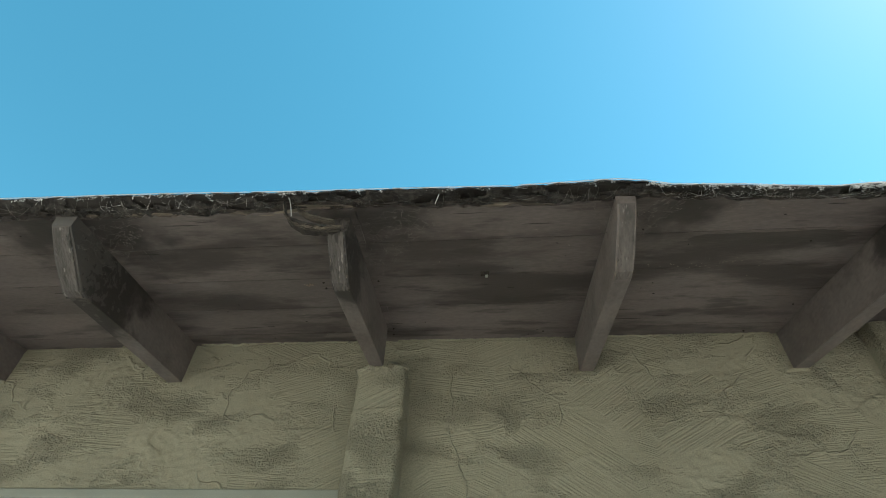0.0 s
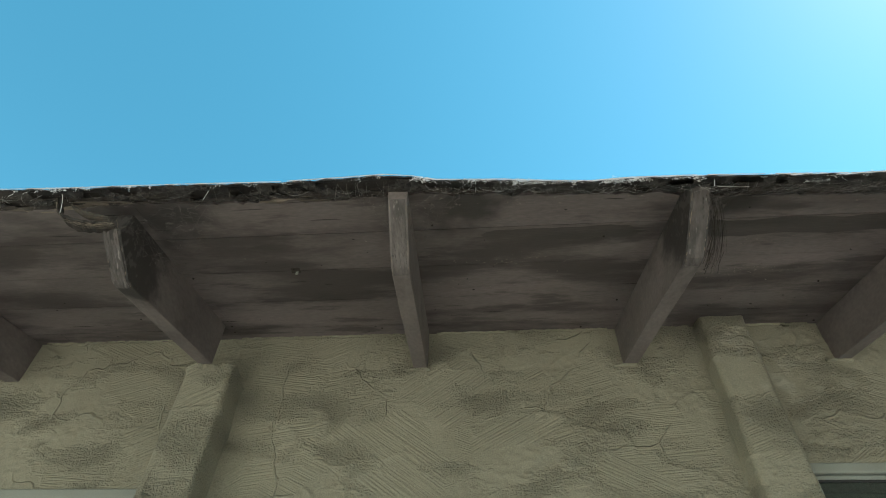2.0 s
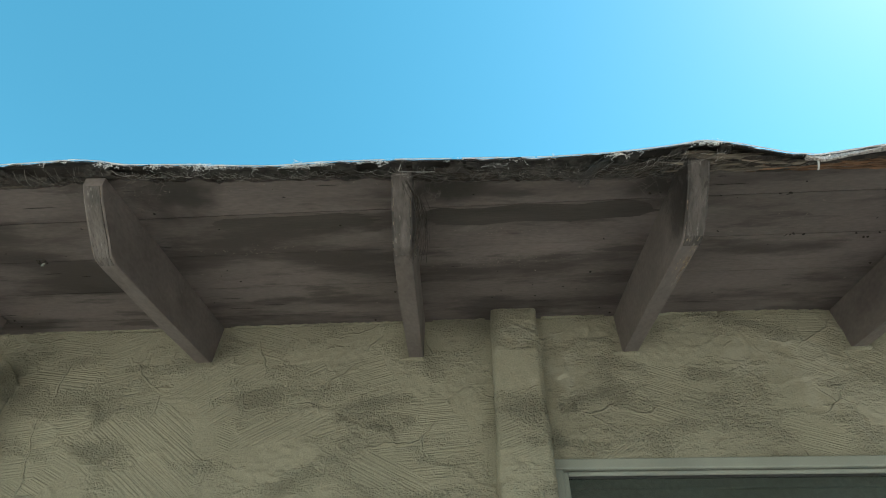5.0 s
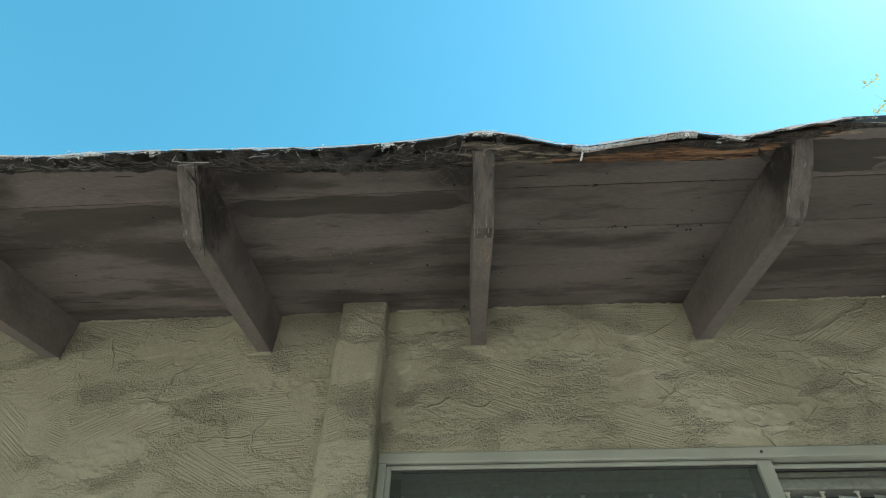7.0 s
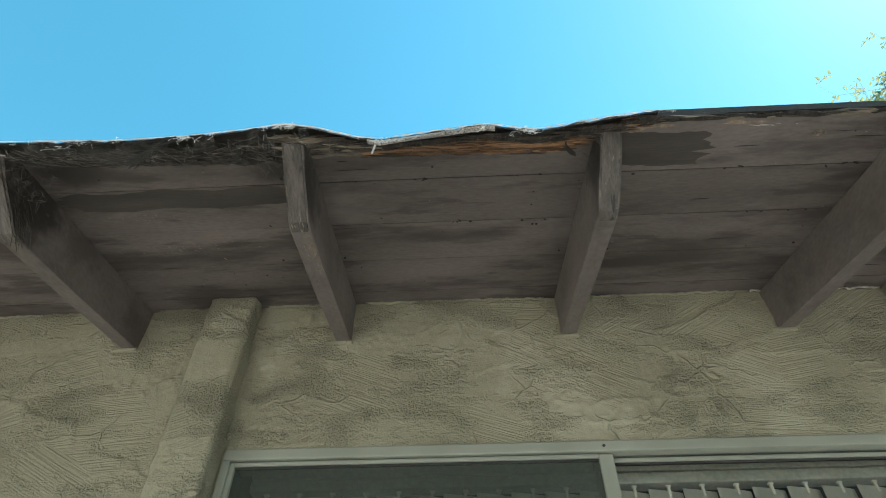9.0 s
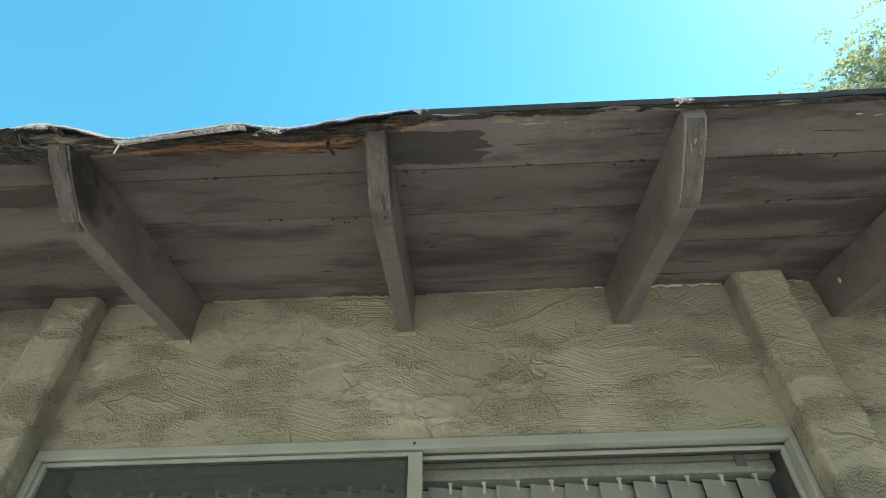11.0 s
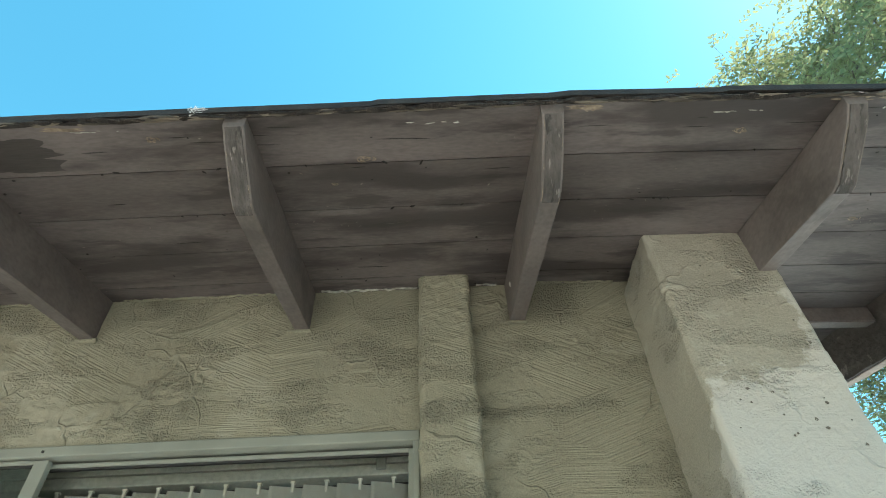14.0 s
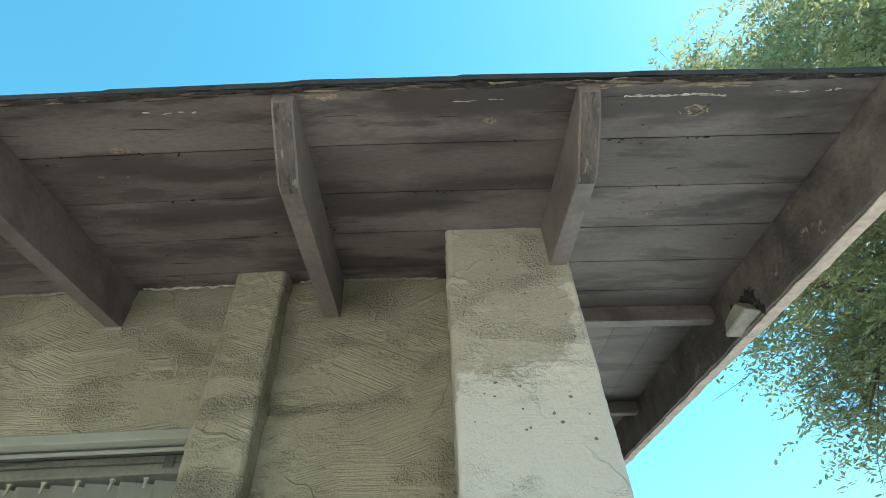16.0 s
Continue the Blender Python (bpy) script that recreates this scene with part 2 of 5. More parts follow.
GREYROT = surface("grey_split_wood", (0.05, 0.042, 0.036), (0.30, 0.25, 0.195), 22, 0.9, 0.9, stretch=(0.35, 3, 3), fine=120, depth=0.01)
BLOCKWOOD = surface("chalky_block", (0.24, 0.225, 0.20), (0.36, 0.335, 0.30), 18, 0.85, 0.5, fine=90, depth=0.003)
SOOT = surface("soot_and_web", (0.012, 0.011, 0.010), (0.045, 0.040, 0.037), 30, 0.9, 0.8, fine=140, depth=0.004)


def vary_pieces(m, low, high):
    """Each loose piece of a mesh takes its own brightness."""
    n, l = m.node_tree.nodes, m.node_tree.links
    b = n["Principled BSDF"]
    geo, mr, hv = n.new("ShaderNodeNewGeometry"), n.new("ShaderNodeMapRange"), n.new("ShaderNodeHueSaturation")
    mr.inputs["To Min"].default_value, mr.inputs["To Max"].default_value = low, high
    l.new(geo.outputs["Random Per Island"], mr.inputs["Value"])
    l.new(mr.outputs["Result"], hv.inputs["Value"])
    l.new(b.inputs["Base Color"].links[0].from_socket, hv.inputs["Color"])
    l.new(hv.outputs["Color"], b.inputs["Base Color"])


vary_pieces(ROT, 0.25, 1.35)
vary_pieces(GREYROT, 0.25, 1.35)
FELT = surface("roofing_felt", (0.014, 0.012, 0.011), (0.045, 0.039, 0.034), 14, 0.9, 0.5, fine=200, depth=0.004)
GRANULE = surface("roof_granules", (0.06, 0.052, 0.05), (0.62, 0.57, 0.545), 300, 0.9, 0.8, fine=700, depth=0.004)
WEB = surface("cobweb", (0.42, 0.41, 0.40), (0.74, 0.73, 0.72), 30, 0.8, 0.1)
DIRT = surface("dusty_debris", (0.010, 0.008, 0.007), (0.055, 0.044, 0.037), 40, 0.95, 0.8, fine=180)
ALU = surface("aluminium_frame", (0.222, 0.236, 0.205), (0.280, 0.296, 0.258), 6, 0.5, 0.05, fine=500, metal=0.0)
GASKET = surface("dark_gasket", (0.02, 0.02, 0.02), (0.04, 0.04, 0.04), 20, 0.6, 0.1)
VINYL = surface("white_vinyl", (0.78, 0.74, 0.66), (0.84, 0.80, 0.72), 4, 0.5, 0.05)
RAIL = surface("pale_rail_enamel", (0.44, 0.45, 0.39), (0.50, 0.51, 0.45), 4, 0.5, 0.05)
CAULK = surface("white_sealant", (0.22, 0.21, 0.18), (0.60, 0.58, 0.53), 60, 0.7, 0.5, fine=80)
# plaster also lines the room, its base lowered so the inside looks unlit
PLASTER = surface("plaster", (0.20, 0.17, 0.14), (0.26, 0.22, 0.18), 3, 0.9, 0.1)
CREAM = surface("cream_plaster", (0.40, 0.37, 0.32), (0.47, 0.435, 0.38), 2, 0.9, 0.2)
WHITEWASH = surface("whitewash", (0.66, 0.67, 0.60), (0.74, 0.75, 0.68), 2, 0.9, 0.2)
# the room's lack of light is put into this dark base colour
ROOM = surface("unlit_room", (0.085, 0.08, 0.07), (0.12, 0.112, 0.10), 3, 0.9, 0.1)
CONCRETE = surface("concrete", (0.60, 0.55, 0.48), (0.71, 0.66, 0.58), 1.2, 0.9, 0.4, fine=50)
BARK = surface("bark", (0.10, 0.08, 0.06), (0.22, 0.18, 0.14), 12, 0.9, 0.8, fine=40, depth=0.02)


def leaf_material():
    m = surface("leaf", (0.040, 0.062, 0.028), (0.21, 0.225, 0.10), 2.2, 0.38, 0.1, fine=6)
    nt = m.node_tree
    tr = nt.nodes.new("ShaderNodeBsdfTranslucent")
    tr.inputs["Color"].default_value = (0.50, 0.53, 0.25, 1)
    mix = nt.nodes.new("ShaderNodeMixShader")
    mix.inputs["Fac"].default_value = 0.42
    nt.links.new(nt.nodes["Principled BSDF"].outputs["BSDF"], mix.inputs[1])
    nt.links.new(tr.outputs["BSDF"], mix.inputs[2])
    nt.links.new(mix.outputs["Shader"], nt.nodes["Material Output"].inputs["Surface"])
    return m


LEAF = leaf_material()
vary_pieces(LEAF, 0.55, 1.6)


def glowing_through(m, color, share):
    """Lets light through a thin pale material."""
    nt = m.node_tree
    tr = nt.nodes.new("ShaderNodeBsdfTranslucent")
    tr.inputs["Color"].default_value = (*color, 1)
    mix = nt.nodes.new("ShaderNodeMixShader")
    mix.inputs["Fac"].default_value = share
    nt.links.new(nt.nodes["Principled BSDF"].outputs["BSDF"], mix.inputs[1])
    nt.links.new(tr.outputs["BSDF"], mix.inputs[2])
    nt.links.new(mix.outputs["Shader"], nt.nodes["Material Output"].inputs["Surface"])


GRIT = surface("pale_grit", (0.50, 0.46, 0.43), (0.78, 0.74, 0.71), 90, 0.9, 0.2)
glowing_through(GRIT, (0.8, 0.76, 0.73), 0.5)
glowing_through(WEB, (0.85, 0.84, 0.82), 0.5)


def glass_material(name, tint):
    m = bpy.data.materials.new(name)
    m.use_nodes = True
    n, l = m.node_tree.nodes, m.node_tree.links
    tr, gl, fr, mix = n.new("ShaderNodeBsdfTransparent"), n.new("ShaderNodeBsdfGlossy"), n.new("ShaderNodeFresnel"), n.new("ShaderNodeMixShader")
    tr.inputs["Color"].default_value = (*tint, 1)
    gl.inputs["Roughness"].default_value = 0.02
    fr.inputs["IOR"].default_value = 1.5
    l.new(fr.outputs["Fac"], mix.inputs["Fac"])
    l.new(tr.outputs["BSDF"], mix.inputs[1])
    l.new(gl.outputs["BSDF"], mix.inputs[2])
    l.new(mix.outputs["Shader"], n["Material Output"].inputs["Surface"])
    return m


GLASS = glass_material("window_glass", (0.93, 0.95, 0.94))
SCREEN = glass_material("screened_glass", (0.70, 0.74, 0.72))
haze_mix, haze = SCREEN.node_tree.nodes.new("ShaderNodeMixShader"), SCREEN.node_tree.nodes.new("ShaderNodeBsdfDiffuse")
haze.inputs["Color"].default_value, haze_mix.inputs["Fac"].default_value = (0.072, 0.086, 0.076, 1), 0.6      # fine insect mesh; its grey-green veil also stands for the pane's reflection
SCREEN.node_tree.links.new(SCREEN.node_tree.nodes["Material Output"].inputs["Surface"].links[0].from_socket, haze_mix.inputs[1])
SCREEN.node_tree.links.new(haze.outputs["BSDF"], haze_mix.inputs[2])
SCREEN.node_tree.links.new(haze_mix.outputs["Shader"], SCREEN.node_tree.nodes["Material Output"].inputs["Surface"])


# ---- mesh helpers ----
def mesh_ob(name, verts, faces, material, parent=None, label="", smooth=False):
    me = bpy.data.meshes.new(name)
    me.from_pydata([tuple(v) for v in verts], [], faces)
    me.materials.append(material)
    if smooth:
        me.polygons.foreach_set("use_smooth", [True] * len(me.polygons))
    me.update()
    ob = new(name, me)
    if parent:
        ob.parent = parent
    if label:
        ob["label"] = label
    return ob


def part(name, bm, material, parent=None, label="", smooth=False):
    me = bpy.data.meshes.new(name)
    bmesh.ops.recalc_face_normals(bm, faces=bm.faces)
    bm.to_mesh(me)
    bm.free()
    me.materials.append(material)
    if smooth:
        me.polygons.foreach_set("use_smooth", [True] * len(me.polygons))
    ob = new(name, me)
    if parent:
        ob.parent = parent
    if label:
        ob["label"] = label
    return ob


def box(x0, x1, y0, y1, z0, z1, bevel=0.0, bm=None):
    bm = bm or bmesh.new()
    made = bmesh.ops.create_cube(bm, size=1, matrix=Matrix.LocRotScale(((x0 + x1) / 2, (y0 + y1) / 2, (z0 + z1) / 2), None, (x1 - x0, y1 - y0, z1 - z0)))
    if bevel:
        edges = {e for v in made["verts"] for e in v.link_edges}
        bmesh.ops.bevel(bm, geom=list(edges), offset=bevel, segments=2, affect="EDGES", profile=0.5)
    return bm


def empty(name, place, label, category, group="", kind=""):
    ob = new(name)
    ob.location = place
    return tagged(ob, label, category, group, kind)


def tube(bm, pts, r0, r1, sides=5):
    """A tapered tube along points."""
    rings = []
    for i, p in enumerate(pts):
        p = Vector(p)
        d = (Vector(pts[min(i + 1, len(pts) - 1)]) - Vector(pts[max(i - 1, 0)])).normalized()
        u = d.orthogonal().normalized()
        w = d.cross(u)
        r = r0 + (r1 - r0) * i / (len(pts) - 1)
        rings.append([bm.verts.new(p + (u * math.cos(a) + w * math.sin(a)) * r) for a in (2 * math.pi * k / sides for k in range(sides))])
    for a, b in zip(rings, rings[1:]):
        for k in range(sides):
            bm.faces.new((a[k], a[(k + 1) % sides], b[(k + 1) % sides], b[k]))
    for ring, flip in ((rings[0], True), (rings[-1], False)):
        bm.faces.new(ring[::-1] if flip else ring)


def lattice(ix, iy, seed):
    h = np.sin(ix * 127.1 + iy * 311.7 + seed * 74.7) * 43758.5453
    return h - np.floor(h)


def vnoise(x, y, seed=0.0):
    """Smooth value noise, 0 to 1, on arrays."""
    ix, iy = np.floor(x), np.floor(y)
    fx, fy = x - ix, y - iy
    fx, fy = fx * fx * (3 - 2 * fx), fy * fy * (3 - 2 * fy)
    a, b = lattice(ix, iy, seed), lattice(ix + 1, iy, seed)
    c, d = lattice(ix, iy + 1, seed), lattice(ix + 1, iy + 1, seed)
    return (a * (1 - fx) + b * fx) * (1 - fy) + (c * (1 - fx) + d * fx) * fy


def fbm(x, y, seed=0.0, octaves=4):
    return sum(vnoise(x * 2 ** o, y * 2 ** o, seed + o * 3.1) / 2 ** o for o in range(octaves)) / (2 - 2 ** (1 - octaves))


def trowel(s, z, seed=0.0, calm=1.0):
    """Relief in metres of hand-trowelled stucco: laps with thin lips, drawn strokes, and torn areas with sharp little cavities."""
    out = 0.004 * (fbm(s * 2.6, z * 2.6, seed, 2) - 0.5)
    for k, (fx, fz, level, high) in enumerate(((2.3, 3.4, 0.50, 0.0036), (3.6, 5.2, 0.56, 0.0028), (3.0, 4.2, 0.43, 0.0030))):
        g = fbm(s * fx, z * fz, seed + 21 + 7 * k, 3)
        d = (g - level) / 3.4
        mask = np.clip((fbm(s * 4.2, z * 4.2, seed + 51 + 5 * k, 3) - 0.52) * 14, 0, 1)
        out = out + high * mask * (np.where(d > 0, np.exp(-np.abs(d) / 0.040), 0.0) + 0.6 * np.exp(-(d / 0.0032) ** 2))
    ang = 1.57 + (fbm(s * 1.7, z * 1.7, seed + 4, 2) - 0.5) * 3.0
    across = s * np.cos(ang) + z * np.sin(ang)
    along = -s * np.sin(ang) + z * np.cos(ang)
    drawn = np.clip((fbm(s * 2.8, z * 3.6, seed + 15, 3) - 0.45) * 8, 0, 1)
    strokes = (vnoise(across * 125, along * 4, seed + 6) - 0.5) * drawn
    rough = np.clip((fbm(s * 3.6, z * 7.0, seed + 7) - 0.49) * 7, 0.05, 1) * calm
    torn = fbm(s * 62, z * 78, seed + 8, 3) - 0.5
    return out + 0.0022 * strokes * (1 - 0.8 * rough) + 0.0085 * np.maximum(torn, -0.10) * rough + 0.0014 * (fbm(s * 60, z * 60, seed + 11, 2) - 0.5)


# ---- plan ----
def droop(x):
    """How far the old roof has sunk towards both of its ends."""
    return 0.008 * max(0.0, 3.3 - x) + 0.034 * max(0.0, x - 5.0)


def soffit(x, y):
    return 2.512 + 0.24 * y - droop(x)


WALL_L, WALL_R, CORNER = -2.6, 5.3, 5.49


def front_wall():
    openings = ((-0.78, 1.09, 0.0, 1.992), (2.785, 4.602, 0.0, 2.051))
    xs = np.unique(np.round(np.concatenate([np.linspace(WALL_L, -0.78, 20), np.arange(-0.78, 0.15, 0.03), np.arange(0.15, WALL_R, 0.0045), [1.09, 2.785, 4.602, WALL_R]]), 4))
    zs = np.unique(np.round(np.concatenate([np.linspace(0, 1.75, 17), np.arange(1.75, 2.525, 0.0045), [1.992, 2.051]]), 4))
    gx, gz = np.meshgrid(xs, zs, indexing="ij")
    gy = -trowel(gx, gz)
    nz = len(zs)
    verts = np.stack([gx, gy, gz], -1).reshape(-1, 3)
    mx, mz = (xs[:-1] + xs[1:]) / 2, (zs[:-1] + zs[1:]) / 2
    keep = np.ones((len(mx), len(mz)), bool)
    for x0, x1, z0, z1 in openings:
        keep &= ~((mx[:, None] > x0) & (mx[:, None] < x1) & (mz[None] > z0) & (mz[None] < z1))
    i, j = np.nonzero(keep)
    a = i * nz + j
    faces = np.stack([a, a + nz, a + nz + 1, a + 1], -1).tolist()
    verts = verts.tolist()

    def quad(*p):
        k = len(verts)
        verts.extend(p)
        faces.append([k, k + 1, k + 2, k + 3])

    for x0, x1, z0, z1 in openings:
        for x in (x0, x1):
            quad((x, 0.0, z0), (x, 0.14, z0), (x, 0.14, z1), (x, 0.0, z1))
        quad((x0, 0.0, z1), (x1, 0.0, z1), (x1, 0.14, z1), (x0, 0.14, z1))
    edges = [WALL_L, -0.78, 1.09, 2.785, 4.602, WALL_R]
    for k, (x0, x1) in enumerate(zip(edges, edges[1:])):
        low = {1: 1.992, 3: 2.051}.get(k, 0.0)
        quad((x0, 0.14, low), (x0, 0.14, 2.525), (x1, 0.14, 2.525), (x1, 0.14, low))
    quad((WALL_L, 0.0, 2.525), (WALL_R, 0.0, 2.525), (WALL_R, 0.14, 2.525), (WALL_L, 0.14, 2.525))
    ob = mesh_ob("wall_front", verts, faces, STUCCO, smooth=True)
    return tagged(ob, "olive-beige hand-trowelled stucco wall under the eave", "wall", kind="structure")


front_wall()


def stucco_post(name, x0, x1, y0, y1, top, seed, label, category, material=STUCCO, ragged=0.004):
    """A stuccoed upright that stands proud of the wall: left side, front and right side wrapped by one relief, with worn corners."""
    r = 0.012
    pts = [((x0, y1), (-1, 0))]
    for x, a0 in ((x0 + r, 180), (x1 - r, 270)):
        for k in range(5):
            a = radians(a0 + 22.5 * k)
            pts.append(((x + r * math.cos(a), y0 + r + r * math.sin(a)), (math.cos(a), math.sin(a))))
    pts.append(((x1, y1), (1, 0)))
    prof, norm, arc, at = [], [], [], 0.0
    for (p, n0), (q, n1) in zip(pts, pts[1:]):
        d = math.dist(p, q)
        steps = max(1, int(d / 0.0035))
        for k in range(steps):
            f = k / steps
            prof.append((p[0] + (q[0] - p[0]) * f, p[1] + (q[1] - p[1]) * f))
            norm.append((n0[0] + (n1[0] - n0[0]) * f, n0[1] + (n1[1] - n0[1]) * f))
            arc.append(at + d * f)
        at += d
    prof, norm, arc = prof + [pts[-1][0]], norm + [pts[-1][1]], arc + [at]
    prof, norm, arc = np.array(prof), np.array(norm), np.array(arc)
    zs = np.concatenate([np.linspace(0, 1.7, 12), np.arange(1.7035, top - 0.002, 0.0035), [top]])
    ga, gz = np.meshgrid(arc, zs, indexing="ij")
    relief = trowel(ga + seed * 3.7, gz, seed, 0.45 if material is CHALK_SKYLIT else 1.0) + 0.004 * (fbm(gz * 6, ga * 3, seed + 20) - 0.5)
    crown = np.clip((gz - top + 0.035) / 0.035, 0, 1)
    relief = relief + crown * ragged * 2.2 * (fbm(ga * 30, gz * 30, seed + 33, 3) - 0.45)
    bent = np.clip(np.abs(norm[:, None, 0]) * np.abs(norm[:, None, 1]) * 2, 0, 1)
    relief = relief - bent * 0.010 * np.clip(fbm(gz * 14, ga * 14, seed + 44, 3) - 0.42, 0, 1)
    gz = gz + crown * ragged * 2.0 * (fbm(ga * 34, gz * 4, seed + 31, 3) - 0.6)
    x = prof[:, None, 0] + norm[:, None, 0] * relief
    y = prof[:, None, 1] + norm[:, None, 1] * relief
    nz = len(zs)
    verts = np.stack([x, y, gz], -1).reshape(-1, 3).tolist()
    i, j = np.meshgrid(np.arange(len(arc) - 1), np.arange(nz - 1), indexing="ij")
    a = (i * nz + j).ravel()
    faces = np.stack([a, a + nz, a + nz + 1, a + 1], -1).tolist()
    faces.append([k * nz + nz - 1 for k in range(len(arc))])
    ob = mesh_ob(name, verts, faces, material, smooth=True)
    return tagged(ob, label, category, kind="structure")


stucco_post("pilaster_1", 1.112, 1.250, -0.100, 0.02, 2.322, 1, "short stucco pilaster with a crumbled top under a rafter", "pilaster", ragged=0.020)
stucco_post("pilaster_2", 2.648, 2.778, -0.070, 0.02, soffit(2.7, -0.07) + 0.012, 2, "stucco pilaster beside the sliding window", "pilaster")
stucco_post("pilaster_3", 4.606, 4.748, -0.070, 0.02, soffit(4.7, -0.07) + 0.012, 3, "stucco pilaster beside the sliding window", "pilaster")
stucco_post("corner_column", 5.204, CORNER + 0.012, -0.243, 0.30, soffit(5.35, -0.24) + 0.012, 4, "broad pale stucco column at the house corner", "column", CHALK_SKYLIT)

pit_rng = random.Random(5)
pits_v, pits_f = [], []
for _ in range(30):
    px, pz, pr = pit_rng.uniform(5.23, 5.47), pit_rng.uniform(1.78, 2.36), pit_rng.choice((0.002, 0.003, 0.0045))
    k = len(pits_v)
    ring = [(px + pr * pit_rng.uniform(0.6, 1.3) * math.cos(a * 0.898), -0.2475, pz + pr * pit_rng.uniform(0.5, 1.1) * math.sin(a * 0.898)) for a in range(7)]
    pits_v += ring + [(px, -0.2445, pz)]
    pits_f += [[k + a, k + (a + 1) % 7, k + 7] for a in range(7)]
tagged(mesh_ob("pits", pits_v, pits_f, surface("pit_dirt", (0.11, 0.10, 0.085), (0.20, 0.185, 0.155), 60, 0.9, 0.3)), "small dark pits in the stucco of the column", "pits", kind="stuff")

# ---- closing walls, floor and ground ----
for nm, b in (("wall_side", (CORNER - 0.15, CORNER, 0.28, 6.0, 0, 2.57)), ("wall_left", (WALL_L, WALL_L + 0.15, 0.145, 6.0, 0, 2.55)), ("wall_back", (WALL_L, CORNER, 6.0, 6.15, 0, 3.9)), ("wall_inner", (WALL_L + 0.15, CORNER - 0.15, 3.2, 3.3, 0, 2.5))):
    tagged(part(nm, box(*b), PLASTER), "plain plastered wall of the house", "wall", kind="structure")
# added out of view: white reflector that lights the left-facing flanks
tagged(part("wall_bounce", box(-2.8, -2.62, -9.0, -0.95, 0, 4.2, 0.01), WHITEWASH), "unseen whitewashed wall added to bounce sun from the left", "wall", kind="structure")
# added out of view: blocks light that would reach the +x faces
tagged(part("wall_shade_east", box(8.3, 8.5, -9.0, -1.7, 0, 2.2, 0.01), PLASTER), "unseen plain wall added to cut light from the east", "wall", kind="structure")
# added behind the camera: hides sky from the panes, returns some fill
tagged(part("wall_sky_block", box(-9.0, 15.0, -9.4, -9.0, 0, 8.0, 0.02), CREAM), "unseen cream wall added to block front sky and give soft fill", "wall", kind="structure")
tagged(part("ceiling", box(WALL_L + 0.15, CORNER - 0.15, 0.145, 3.2, 2.44, 2.50), ROOM), "plain room ceiling, coloured dark as an unlit room", "ceiling", kind="structure")
tagged(part("floor", box(WALL_L + 0.15, CORNER - 0.15, 0.145, 3.2, -0.02, 0.02), ROOM), "plain room floor, coloured dark as an unlit room", "floor", kind="structure")
g = bmesh.new()
bmesh.ops.create_grid(g, x_segments=2, y_segments=2, size=900)
tagged(part("ground", g, CONCRETE), "pale sunlit concrete yard", "ground", kind="structure")


# ---- roof ----
BACK = 6.4
EDGE = [(-2.7, 2.345), (0.35, 2.340), (0.77, 2.336), (1.04, 2.327), (1.30, 2.324), (1.55, 2.318), (1.68, 2.324), (1.79, 2.330), (1.85, 2.320), (1.90, 2.304), (2.05, 2.295), (2.13, 2.285),
        (2.22, 2.278), (2.30, 2.285), (2.45, 2.284), (2.75, 2.271), (2.87, 2.276), (2.99, 2.293), (3.05, 2.306), (3.11, 2.291), (3.20, 2.250), (3.24, 2.244), (3.36, 2.266), (3.43, 2.279),
        (3.51, 2.256), (3.54, 2.259), (3.62, 2.279), (3.73, 2.302), (3.9, 2.300), (4.2, 2.304), (4.9, 2.308), (4.94, 2.314), (5.2, 2.306), (5.55, 2.291), (5.8, 2.280), (6.15, 2.258)]


def edge_z(x):
    return float(np.interp(x, [e[0] for e in EDGE], [e[1] for e in EDGE]))


ROOF_L, ROOF_R = -2.75, 6.115


